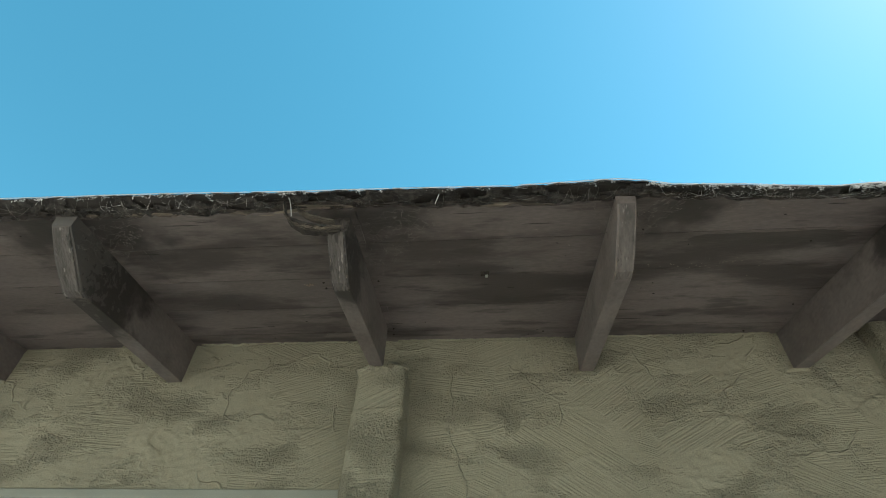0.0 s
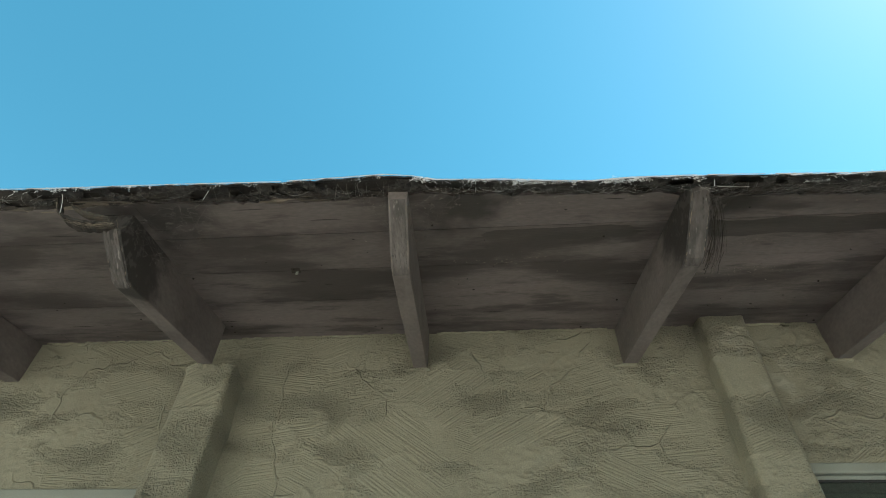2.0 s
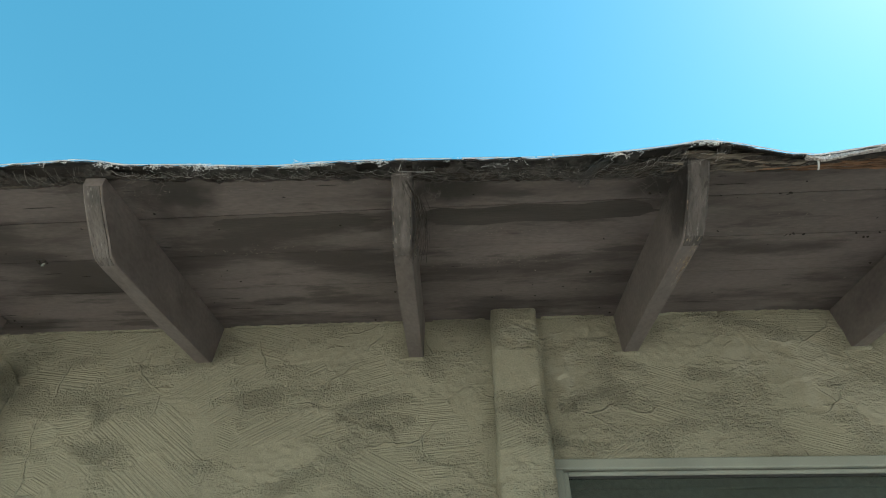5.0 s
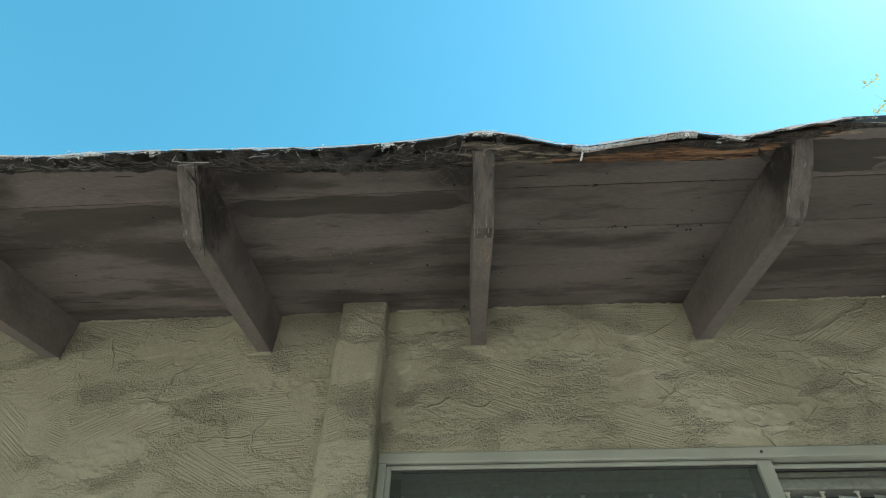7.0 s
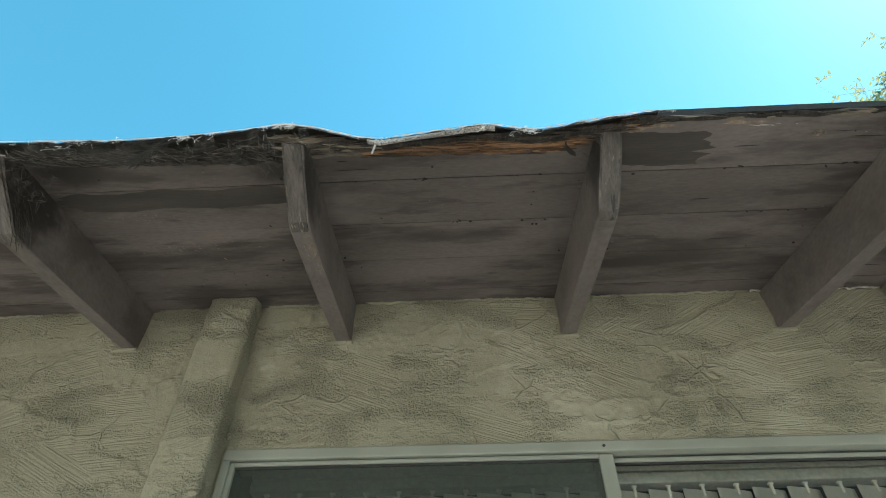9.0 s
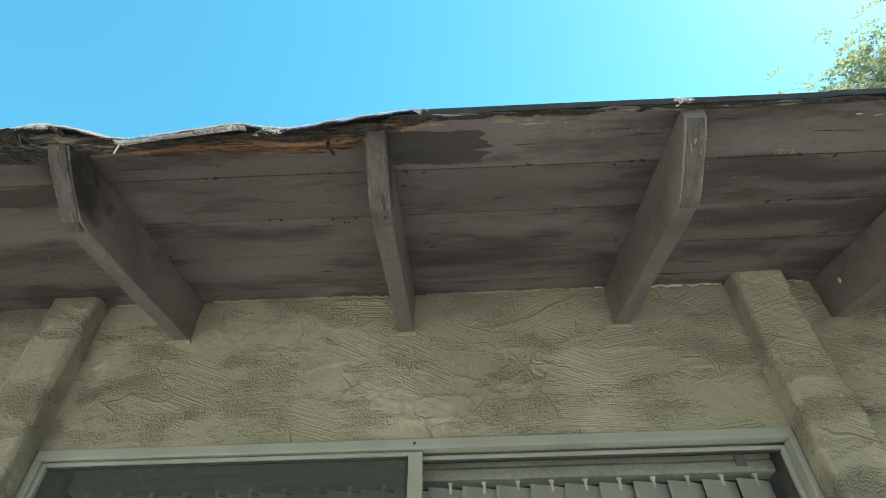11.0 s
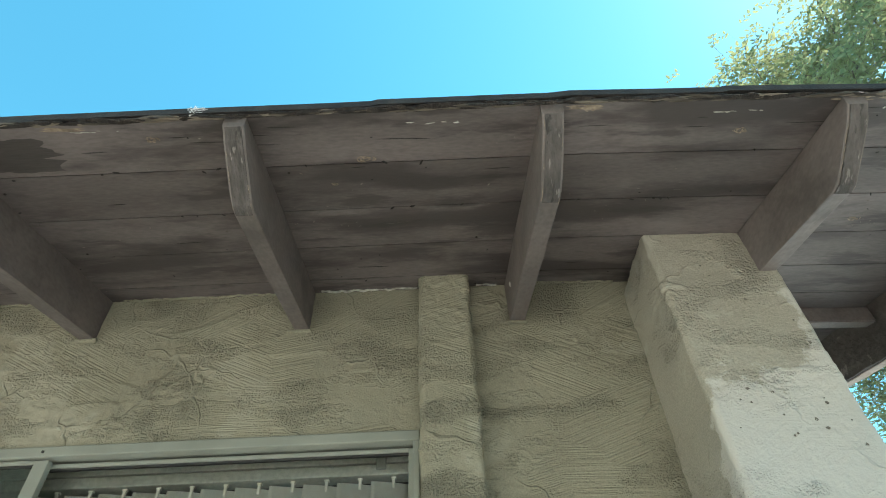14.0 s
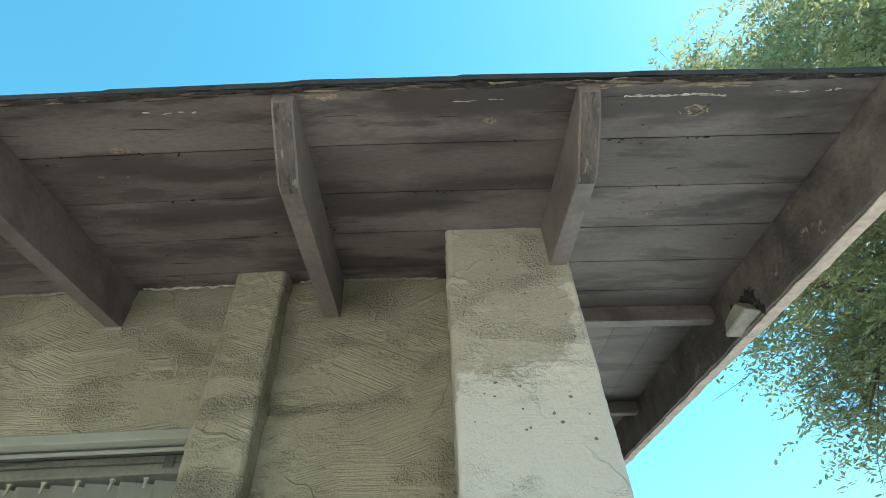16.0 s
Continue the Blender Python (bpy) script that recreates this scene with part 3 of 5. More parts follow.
def roof_sheet():
    """Mineral-faced roofing: one thin sheet over the boards whose free edge waves and sags."""
    xs = np.concatenate([np.linspace(ROOF_L, 0.2, 12), np.arange(0.22, ROOF_R, 0.014), [ROOF_R]])
    verts, faces = [], []
    for i, x in enumerate(xs):
        rag = 0.006 * (noise.noise((x * 31, 0, 0)) + 0.5 * noise.noise((x * 97, 3, 0))) if x < 3.75 else 0.0005 * noise.noise((x * 20, 5, 0))
        z, up = edge_z(x) + rag * 0.4, soffit(x, 0) + 0.026
        if x > 3.75:
            up = soffit(x, 0)
            last = max(c for c in (3.25, 3.893, 4.556, 5.239, 5.577) if c <= x)
            step = 0.0055 * max(0.0, 1 - (x - last) / 0.55)          # overlapping strips end in small steps
            lip = 1.33 + (z - 1.33) * 1.0618 + step - 0.002
            rows = [(BACK, up + 0.24 * BACK + 0.03), (-0.60, up - 0.144 + 0.0265), (-0.70, up - 0.168 + 0.0258), (-0.709, up - 0.1702 + 0.0255), (-0.716 + rag, max(lip, up - 0.172 + 0.0225))]
            under = [(-0.716 + rag, lip - 0.019), (-0.7095, lip - 0.017), (-0.7090, up - 0.1702 + 0.0215), (-0.60, up - 0.144 + 0.0215), (BACK, up + 0.24 * BACK + 0.0215)]
        else:
            rows = [(BACK, up + 0.24 * BACK), (-0.60, up - 0.144), (-0.69, min(up - 0.1656, z + 0.062)), (-0.725, min(up - 0.174, z + 0.036)), (-0.748 + rag, z + 0.004)]
            under = [(y, zz - (0.004 if y > -0.65 else 0.0045 + 0.002 * noise.noise((x * 25, 7, 0)))) for y, zz in reversed(rows)]
        for y, zz in rows:
            verts.append((x, y, zz))
        for y, zz in under:
            verts.append((x, y, zz))
    n = 10
    for i in range(len(xs) - 1):
        for k in range(n):
            faces.append([i * n + k, i * n + (k + 1) % n, (i + 1) * n + (k + 1) % n, (i + 1) * n + k])
    faces += [list(range(n))[::-1], [(len(xs) - 1) * n + k for k in range(n)]]
    ob = mesh_ob("roof", verts, faces, FELT)
    ob.data.materials.append(GRANULE)
    for p in ob.data.polygons:
        if p.normal.z > 0.35 and (p.center.x < 3.72 or p.center.y > -0.70):
            p.material_index = 1
    return tagged(ob, "worn grey roll-roofing sheet with a wavy sagging edge", "roof", kind="structure")


roof = roof_sheet()


def eaten(x):
    """The front edge of the first board: sound at the right, rotted back elsewhere."""
    base = float(np.interp(x, [-2.7, 0.3, 0.75, 1.05, 1.2, 1.45, 1.7, 1.87, 2.05, 2.4, 2.55, 2.95, 3.1, 3.25, 3.55, 3.68, 3.75, 6.2], [-0.70, -0.70, -0.69, -0.69, -0.70, -0.685, -0.68, -0.695, -0.675, -0.66, -0.645, -0.625, -0.64, -0.637, -0.625, -0.67, -0.702, -0.704]))
    amount = 0.012 if x < 3.72 else 0.0025
    return base + amount * (noise.noise((x * 22, 1, 0)) + 0.6 * noise.noise((x * 70, 2, 0)))


def soffit_board(x0, x1, ya, yb, front=False, gap=0.0015):
    """One sloping roof board, seen from below, with eased edges and a slight cup."""
    n = max(2, int((x1 - x0) / (0.012 if front else 0.15)))
    verts, faces = [], []
    for i in range(n + 1):
        x = x0 + (x1 - x0) * i / n
        a = eaten(x) if front else ya
        wob = 0.0012 * noise.noise((x * 2.5, 3.0, 4))
        for y, dz in ((a, 0.0), (a + 0.003, 0.0), ((a + yb) / 2, 0.0005), (yb - gap - 0.0012, 0.0), (yb - gap, 0.0010), (yb - gap, 0.02), (a, 0.02)):
            verts.append((x, y, soffit(x, y) + dz + wob))
    m = 7
    for i in range(n):
        for k in range(m):
            faces.append([i * m + k, i * m + (k + 1) % m, (i + 1) * m + (k + 1) % m, (i + 1) * m + k])
    faces += [list(range(m)), [n * m + k for k in range(m)][::-1]]
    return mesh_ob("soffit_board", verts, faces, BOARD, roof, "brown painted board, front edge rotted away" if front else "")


rng = random.Random(4)
SEAMS = [-0.705, -0.558, -0.40, -0.24, -0.075, 0.09, 0.25]
for k, (ya, yb) in enumerate(zip(SEAMS, SEAMS[1:])):
    cuts = [ROOF_L, (1.20, 0.62, 1.79, 1.20, 0.62, 1.2)[k], (3.655, 3.04, 4.275, 3.66, 3.04, 3.6)[k], 6.046]
    for x0, x1 in zip(cuts, cuts[1:]):
        soffit_board(x0, x1 - 0.0015, ya, yb, k == 0, 0.0022 if x1 > 4.3 or k == 0 and x1 > 3.1 else 0.0008)
# the next boards of the gable overhang run up the slope
for k in range(4):
    x0 = CORNER + 0.01 + 0.139 * k
    x1 = x0 + 0.1375
    v = [(x, y, soffit(x, y) + d) for d in (0.0, 0.02) for x, y in ((x0, 0.252), (x1, 0.252), (x1, BACK - 0.1), (x0, BACK - 0.1))]
    mesh_ob("soffit_board", v, [[0, 1, 2, 3], [4, 7, 6, 5], [0, 4, 5, 1], [1, 5, 6, 2], [2, 6, 7, 3], [3, 7, 4, 0]], BOARD, roof)


# ---- rafters ----
def rafter(xw, xk, half=0.021, wall_y=0.1, low=0.0, end=-0.700, worn=0.0, paint=RAFTER):
    """A rafter tail: straight underside down to the knee, then a rounded cut up to the boards."""
    top = lambda y: soffit(xw, y) - 0.0015
    under = lambda y: 2.372 + 0.246 * y - droop(xw) * 0.7 - low
    prof = [(wall_y, under(wall_y)), (-0.30, under(-0.30)), (-0.545, under(-0.545)), (-0.568, under(-0.56) + 0.004), (-0.60, under(-0.56) + 0.022), (-0.64, under(-0.56) + 0.043), (-0.675, under(-0.56) + 0.062), (end, under(-0.56) + 0.083), (end - 0.004, top(end))]
    prof += [(y, top(y)) for y in (-0.5, -0.3, wall_y)]
    bm = bmesh.new()
    rings = []
    for side in (-1, 1):
        ring = []
        for i, (y, z) in enumerate(prof):
            x = xw + (xk - xw) * min(1.2, max(0, -y / 0.56)) + side * (half + worn * 0.5 * noise.noise((y * 14, z * 14, xw + side)))
            ring.append(bm.verts.new((x, y + worn * noise.noise((i * 1.7, side, xw)) * (y < -0.5), z + worn * 0.8 * noise.noise((i * 2.3, side, xw + 7)) * (i < 8))))
        rings.append(ring)
    n = len(prof)
    for i in range(n):
        bm.faces.new((rings[0][i], rings[0][(i + 1) % n], rings[1][(i + 1) % n], rings[1][i]))
    bm.faces.new(rings[0][::-1])
    bm.faces.new(rings[1])
    long = [e for e in bm.edges if abs(e.verts[0].co.y - e.verts[1].co.y) > 0.004 and len(e.link_faces) == 2 and min(v.co.z - soffit(xw, v.co.y) for v in e.verts) < -0.02]
    long = [e for e in long if all(v.co.z < soffit(xw, v.co.y) - 0.015 for v in e.verts)]
    bmesh.ops.bevel(bm, geom=long, offset=0.0035, segments=2, affect="EDGES", profile=0.5)
    ob = part("rafter", bm, paint)
    cut = prof[2:8]
    em = bmesh.new()
    prev = None
    for i, (y, z) in enumerate(cut):
        xc = xw + (xk - xw) * min(1.2, max(0, -y / 0.56))
        wide = half - 0.0045 + 0.002 * noise.noise((i * 1.3, xw, 3))
        ny, nz_ = (-0.55, -0.83) if i else (0.0, -1.0)
        now = [em.verts.new((xc + sx * wide, y + ny * d, z + nz_ * d)) for sx, d in ((-1, -0.002), (-1, 0.0016 + worn * 0.3), (1, 0.0016 + worn * 0.3), (1, -0.002))]
        if prev:
            for k in range(4):
                em.faces.new((prev[k], prev[(k + 1) % 4], now[(k + 1) % 4], now[k]))
        else:
            em.faces.new(now[::-1])
        prev = now
    em.faces.new(prev)
    part("end_cut", em, ENDCUT, ob, "weathered cut end with cracked paint")
    return tagged(ob, "brown painted rafter tail with a rounded cut end", "rafter", "rafters under the eave")


RAFTERS = [(-1.34, -1.33), (-0.73, -0.72), (-0.125, -0.11), (0.482, 0.503), (1.158, 1.160), (1.792, 1.809), (2.421, 2.455), (3.037, 3.053), (3.674, 3.672), (4.274, 4.282), (4.878, 4.896), (5.465, 5.482)]
rafter_obs = []
for k, (a, b) in enumerate(RAFTERS):
    last = k == len(RAFTERS) - 1
    rafter_obs.append(rafter(a, b, paint=MOULD if k == 3 else (BLACKENED if k in (4, 6) else (SOOTY if k in (7, 8) else RAFTER)), half=0.025 if k == 3 else 0.021, low=0.012 if k in (3, 4) else 0.0, wall_y=-0.10 if k == 4 else (-0.22 if last else 0.1), worn=0.009 if k == 3 else (0.006 if k in (4, 7) else 0.003), end=-0.66 if k == 4 else -0.700))


b = bmesh.new()
bmesh.ops.create_icosphere(b, subdivisions=2, radius=0.006, matrix=Matrix.LocRotScale((4.861, -0.100, 2.424), None, (0.5, 1.0, 1.5)))
for v in b.verts:
    v.co += Vector((0, noise.noise(v.co * 300) * 0.002, noise.noise(v.co * 260) * 0.002))
part("sealant_blob", b, CAULK, rafter_obs[10], "small white blob of sealant on the rafter's flank", smooth=True)


# ---- gable end: barge board, outlookers ----
def barge():
    x0, x1 = 6.047, 6.09
    ys = np.concatenate([np.linspace(-0.72, 1.9, 70), [3.0, BACK - 0.05]])
    verts, faces = [], []
    for y in ys:
        top = soffit(x0, y) + (0.022 if y > -0.70 else 0.0)
        low = soffit(x0, y) - 0.170 + (0.09 * max(0, (-y - 0.60) / 0.12) ** 1.2 if y < -0.60 else 0) + 0.005 * noise.noise((y * 9, 2, 0)) + 0.003 * noise.noise((y * 40, 6, 0))
        chip = 0.006 * max(0, noise.noise((y * 16, 9, 0)))
        verts += [(x0, y, low + chip), (x0 + 0.006 + chip, y, low), (x1 - 0.004, y, low + 0.001), (x1, y, low + 0.005), (x1, y, top), (x0, y, top)]
    for i in range(len(ys) - 1):
        for k in range(6):
            faces.append([i * 6 + k, (i + 1) * 6 + k, (i + 1) * 6 + (k + 1) % 6, i * 6 + (k + 1) % 6])
    faces += [list(range(6)), [(len(ys) - 1) * 6 + k for k in range(6)][::-1]]
    ob = mesh_ob("barge_board", verts, faces, BARGE)
    return tagged(ob, "weathered brown barge board along the gable overhang", "barge board")


barge_ob = barge()
# pale lower edge: bare wood tone with the ground's bounced light put in
sv, sf = [], []
for i in range(90):
    y = -0.60 + 2.5 * i / 89
    zl = soffit(6.047, y) - 0.170 + 0.005 * noise.noise((y * 9, 2, 0)) + 0.003 * noise.noise((y * 40, 6, 0))
    a = 6.057 + 0.006 * max(0, noise.noise((y * 16, 9, 0))) + 0.002 * noise.noise((y * 30, 1, 0))
    sv += [(a, y, zl - 0.001), (6.0915, y, zl - 0.001), (6.0915, y, zl - 0.005), (a, y, zl - 0.004)]
    if i:
        k = i * 4
        sf += [[k - 4 + q, k - 4 + (q + 1) % 4, k + (q + 1) % 4, k + q] for q in range(4)]
sf += [[3, 2, 1, 0], [356, 357, 358, 359]]
mesh_ob("lower_edge", sv, sf, PALE, barge_ob, "pale bare wood along the lower edge, lightened for bounced light")
low = lambda y: soffit(6.05, y) - 0.163
b = bmesh.new()
BY = -0.075
vs = [b.verts.new((p[0], p[1] + BY, p[2] + BY * 0.24)) for p in ((6.005, 0.05, low(0.05) + 0.012), (6.005, 0.20, low(0.20) - 0.006), (6.005, 0.165, low(0.165) + 0.036), (6.005, 0.085, low(0.085) + 0.054), (6.086, 0.05, low(0.05) - 0.010), (6.086, 0.20, low(0.20) - 0.012), (6.060, 0.165, low(0.165) + 0.036), (6.060, 0.085, low(0.085) + 0.054))]
for q in ((0, 1, 2, 3), (7, 6, 5, 4), (0, 4, 5, 1), (1, 5, 6, 2), (2, 6, 7, 3), (3, 7, 4, 0)):
    b.faces.new([vs[k] for k in q])
bmesh.ops.bevel(b, geom=list(b.edges), offset=0.004, segments=1, affect="EDGES")
part("patch_block", b, BLOCKWOOD, barge_ob, "raw block let into the board where paint has broken away")


broken_v, broken_f = [], []
chip_rng = random.Random(8)
for q in range(46):
    side = q % 3
    yy = {0: -0.030, 1: 0.135, 2: chip_rng.uniform(-0.03, 0.13)}[side] + chip_rng.gauss(0, 0.008)
    zz = low(yy) + (chip_rng.uniform(0.0, 0.06) if side < 2 else chip_rng.uniform(0.045, 0.075))
    d = chip_rng.uniform(0.006, 0.022)
    c = Vector((6.044, yy, zz))
    corner = [c + Vector((0, chip_rng.gauss(0, d), chip_rng.gauss(0, d * 0.7))) for _ in range(3)] + [c + Vector((-chip_rng.uniform(0.004, 0.014), chip_rng.gauss(0, d * 0.4), chip_rng.gauss(0, d * 0.4)))]
    k = len(broken_v)
    broken_v += corner
    broken_f += [[k, k + 1, k + 2], [k, k + 3, k + 1], [k + 1, k + 3, k + 2], [k + 2, k + 3, k]]
mesh_ob("broken_edge", broken_v, broken_f, SOOT, barge_ob, "black splintered wood round the let-in block")


def outlooker(y, h, d):
    bm = bmesh.new()
    z0 = soffit(5.75, y)
    corners = [(y, z0 - h - 0.003), (y + d, soffit(5.75, y + d) - h), (y + d, soffit(5.75, y + d) - 0.001), (y, z0 - 0.001)]
    rings = [[bm.verts.new((x, yy, zz - (droop(x) - droop(5.75)))) for yy, zz in corners] for x in (CORNER - 0.02, 6.046)]
    for k in range(4):
        bm.faces.new((rings[0][k], rings[0][(k + 1) % 4], rings[1][(k + 1) % 4], rings[1][k]))
    bm.faces.new(rings[0][::-1])
    bm.faces.new(rings[1])
    bmesh.ops.bevel(bm, geom=[e for e in bm.edges if abs(e.verts[0].co.x - e.verts[1].co.x) > 0.1], offset=0.004, segments=2, affect="EDGES")
    return tagged(part("outlooker", bm, RAFTER), "brown painted outlooker between the wall and the barge board", "outlooker", "outlookers of the gable overhang")


outlooker(0.19, 0.058, 0.055)
outlooker(1.10, 0.058, 0.055)
outlooker(2.0, 0.058, 0.055)


# ---- sliding windows ----
def sliding_window(name, x0, x1, head, mid, label):
    w = empty(name, ((x0 + x1) / 2, 0.02, 0), label, "window", kind="structure")
    w.location = (0, 0, 0)
    fh = 0.027
    part("head_frame", box(x0, x1, -0.006, 0.024, head - fh, head, 0.003), ALU, w)
    part("head_track", box(x0, x1, 0.0245, 0.05, head - fh + 0.006, head, 0.001), ALU, w)
    for a, b in ((x0, x0 + 0.020), (x1 - 0.016, x1)):
        part("jamb_frame", box(a, b, -0.006, 0.10, 0.04, head - fh, 0.003), ALU, w)
    part("sill_frame", box(x0, x1, -0.006, 0.10, 0.0, 0.04, 0.003), ALU, w)
    for k, (a, b, y, pane) in enumerate(((x0 + 0.020, mid + 0.022, 0.002, SCREEN), (mid - 0.022, x1 - 0.016, 0.026, GLASS))):
        left, right = (0.012, 0.034) if k == 0 else (0.026, 0.012)
        sash = part("sash", box(a, a + left, y, y + 0.019, 0.05, head - fh - 0.004, 0.002), ALU, w)
        part("sash_stile", box(b - right, b, y, y + 0.019, 0.05, head - fh - 0.004, 0.002), ALU, sash)
        part("sash_rail", box(a + left, b - right, y, y + 0.019, head - fh - 0.013, head - fh - 0.003, 0.002), ALU, sash)
        part("sash_rail", box(a + left, b - right, y, y + 0.019, 0.05, 0.10, 0.002), ALU, sash)
        part("gasket", box(a + left, b - right, y + 0.005, y + 0.015, head - fh - 0.017, head - fh - 0.013), GASKET, sash)
        za, zb = 0.10, head - fh - 0.014
        p = mesh_ob("pane", [(a + left, y + 0.01, za), (b - right, y + 0.01, za), (b - right, y + 0.01, zb), (a + left, y + 0.01, zb)], [[0, 1, 2, 3]], pane, sash)
        p.visible_shadow = False
    return w


win = sliding_window("window_1", 2.785, 4.602, 2.0505, 3.70, "grey aluminium sliding window with white vertical blinds behind")
b = bmesh.new()
bmesh.ops.create_cone(b, cap_ends=True, segments=10, radius1=0.0035, radius2=0.0035, depth=0.003, matrix=Matrix.Translation((3.703, -0.007, 2.036)) @ pose(0, 0, 0, 90, 0, 0))
part("screw", b, GASKET, win)
sliding_window("window_2", -0.78, 1.09, 1.990, 0.15, "grey aluminium sliding window beside a short pilaster")


def vertical_blind(x0, x1, rail, y, first):
    v = empty("vertical_blind", (0, 0, 0), "closed white vinyl vertical blind behind a sliding window", "blind", "vertical blinds")
    part("valance", box(x0, x1, y - 0.017, y + 0.03, rail - 0.002, rail + 0.030, 0.002), RAIL, v)
    part("head_rail", box(x0, x1, y - 0.018, y + 0.032, rail - 0.034, rail - 0.006, 0.003), RAIL, v)
    part("rail_bracket", box(x1 - 0.092, x1 - 0.066, y - 0.024, y - 0.018, rail - 0.022, rail + 0.020, 0.002), ALU, v, "grey metal rail bracket")
    # one slat with a gentle bow, turned a little out of the window's plane
    n, wide, turn = 8, 0.094, radians(17)
    sv = []
    for z in (0.07, rail - 0.048):
        for d in (0.0, 0.0012):
            for i in range(n + 1):
                u = (i / n - 0.5) * wide
                bow = 0.003 * (1 - (2 * i / n - 1) ** 2) + d
                sv.append((u * math.cos(turn) + bow * math.sin(turn), -bow * math.cos(turn) + u * math.sin(turn), z))
    m, sf = n + 1, []
    for i in range(n):
        sf += [[i, i + 1, 2 * m + i + 1, 2 * m + i], [m + i + 1, m + i, 3 * m + i, 3 * m + i + 1], [i + 1, i, m + i, m + i + 1], [2 * m + i, 2 * m + i + 1, 3 * m + i + 1, 3 * m + i]]
    sf += [[0, 2 * m, 3 * m, m], [n, m + n, 3 * m + n, 2 * m + n]]
    slat, clip = None, None
    x = first
    while x < x1 + 0.02:
        if slat is None:
            slat = mesh_ob("slat", sv, sf, VINYL, v, smooth=True)
            cb = box(0.006, 0.013, -0.004, 0.004, rail - 0.062, rail - 0.036, 0.001)
            clip = part("carrier_clip", box(0.003, 0.016, -0.005, 0.005, rail - 0.039, rail - 0.033, 0.0015, cb), VINYL, v)
            slat.location, clip.location = (x, y, 0), (x, y, 0)
        else:
            for src, nm in ((slat, "slat"), (clip, "carrier_clip")):
                o = new(nm, src.data)
                o.parent, o.location = v, (x, y, 0)
        x += 0.083
    return v


vertical_blind(2.83, 4.580, 2.024, 0.115, 2.862)
vertical_blind(-0.74, 1.06, 1.964, 0.115, -0.70)


# ---- rot, webs and litter along the roof edge ----
def bits(name, material, items, label, category, make):
    verts, faces = [], []
    for it in items:
        v, f = make(*it)
        k = len(verts)
        verts += v
        faces += [[q + k for q in face] for face in f]
    return tagged(mesh_ob(name, verts, faces, material), label, category, kind="stuff")


def splinter(x, y, z, length, w, t, turn, tilt):
    """A torn sliver of wood: a long wedge with ragged ends."""
    c, s_ = math.cos(turn), math.sin(turn)
    v = []
    for u, k in ((-0.5, 0.15), (-0.2, 1.0), (0.25, 0.8), (0.5, 0.1)):
        for a, b in ((-1, -1), (1, -1), (1, 1), (-1, 1)):
            px, py = u * length, a * w * k / 2
            v.append((x + px * c - py * s_, y + px * s_ + py * c, z + px * tilt + b * t * k / 2))
    f = [[3, 2, 1, 0], [12, 13, 14, 15]]
    for r in range(3):
        f += [[r * 4 + q, r * 4 + (q + 1) % 4, r * 4 + 4 + (q + 1) % 4, r * 4 + 4 + q] for q in range(4)]
    return v, f


rng = random.Random(11)


def edge_spot(x, f):
    """A place between the eaten board edge (f = 0) and the roofing's free edge (f = 1)."""
    ya = eaten(x)
    za, yb, zb = soffit(x, ya) + 0.006, -0.742, edge_z(x) - 0.006
    return ya + (yb - ya) * f, za + (zb - za) * f


def slivers(spans):
    out = []
    for x0, x1, n, lo, hi in spans:
        for _ in range(n):
            x = rng.uniform(x0, x1)
            y, z = edge_spot(x, rng.uniform(lo, hi))
            out.append((x, y, z + rng.uniform(-0.004, 0.004), rng.uniform(0.02, 0.12), rng.uniform(0.002, 0.010), rng.uniform(0.0012, 0.0045), rng.uniform(-0.09, 0.09), rng.uniform(-0.05, 0.05)))
    return out


bits("rotten_wood", ROT, slivers(((3.20, 3.60, 420, -0.05, 0.62), (3.62, 3.74, 40, 0.0, 0.6))), "crumbling orange-brown rotten wood along the eave edge", "rotten wood", splinter)
bits("rotten_wood", GREYROT, slivers(((3.05, 3.23, 190, -0.1, 0.8), (0.55, 0.75, 10, -0.1, 0.15), (0.9, 1.0, 8, -0.1, 0.1), (1.5, 1.62, 8, -0.08, 0.1), (3.72, 3.86, 30, 0.0, 0.4), (1.06, 1.18, 24, 0.05, 0.35), (3.74, 6.0, 120, 0.0, 0.35))), "grey-tan split wood flaking from the front board", "rotten wood", splinter)
bits("debris", DIRT, slivers(((0.2, 3.1, 110, 0.0, 0.6), (2.5, 3.0, 60, -0.1, 0.8), (3.1, 3.75, 90, 0.4, 0.9), (3.74, 6.0, 160, -0.05, 0.5))), "dark dusty wood litter caught under the roofing edge", "debris", splinter)
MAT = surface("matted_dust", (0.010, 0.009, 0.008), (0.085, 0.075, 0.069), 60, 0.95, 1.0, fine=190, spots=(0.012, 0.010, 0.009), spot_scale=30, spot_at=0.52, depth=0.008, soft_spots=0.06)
mat_v, mat_f = [], []
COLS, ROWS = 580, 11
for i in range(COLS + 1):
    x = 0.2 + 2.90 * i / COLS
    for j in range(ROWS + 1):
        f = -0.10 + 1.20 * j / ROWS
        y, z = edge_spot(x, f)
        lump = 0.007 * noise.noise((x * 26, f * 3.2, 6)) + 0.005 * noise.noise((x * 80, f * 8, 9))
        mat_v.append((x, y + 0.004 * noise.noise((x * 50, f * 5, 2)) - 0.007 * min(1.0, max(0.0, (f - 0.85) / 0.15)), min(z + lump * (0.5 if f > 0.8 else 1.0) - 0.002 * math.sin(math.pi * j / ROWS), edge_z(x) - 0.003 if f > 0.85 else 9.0)))
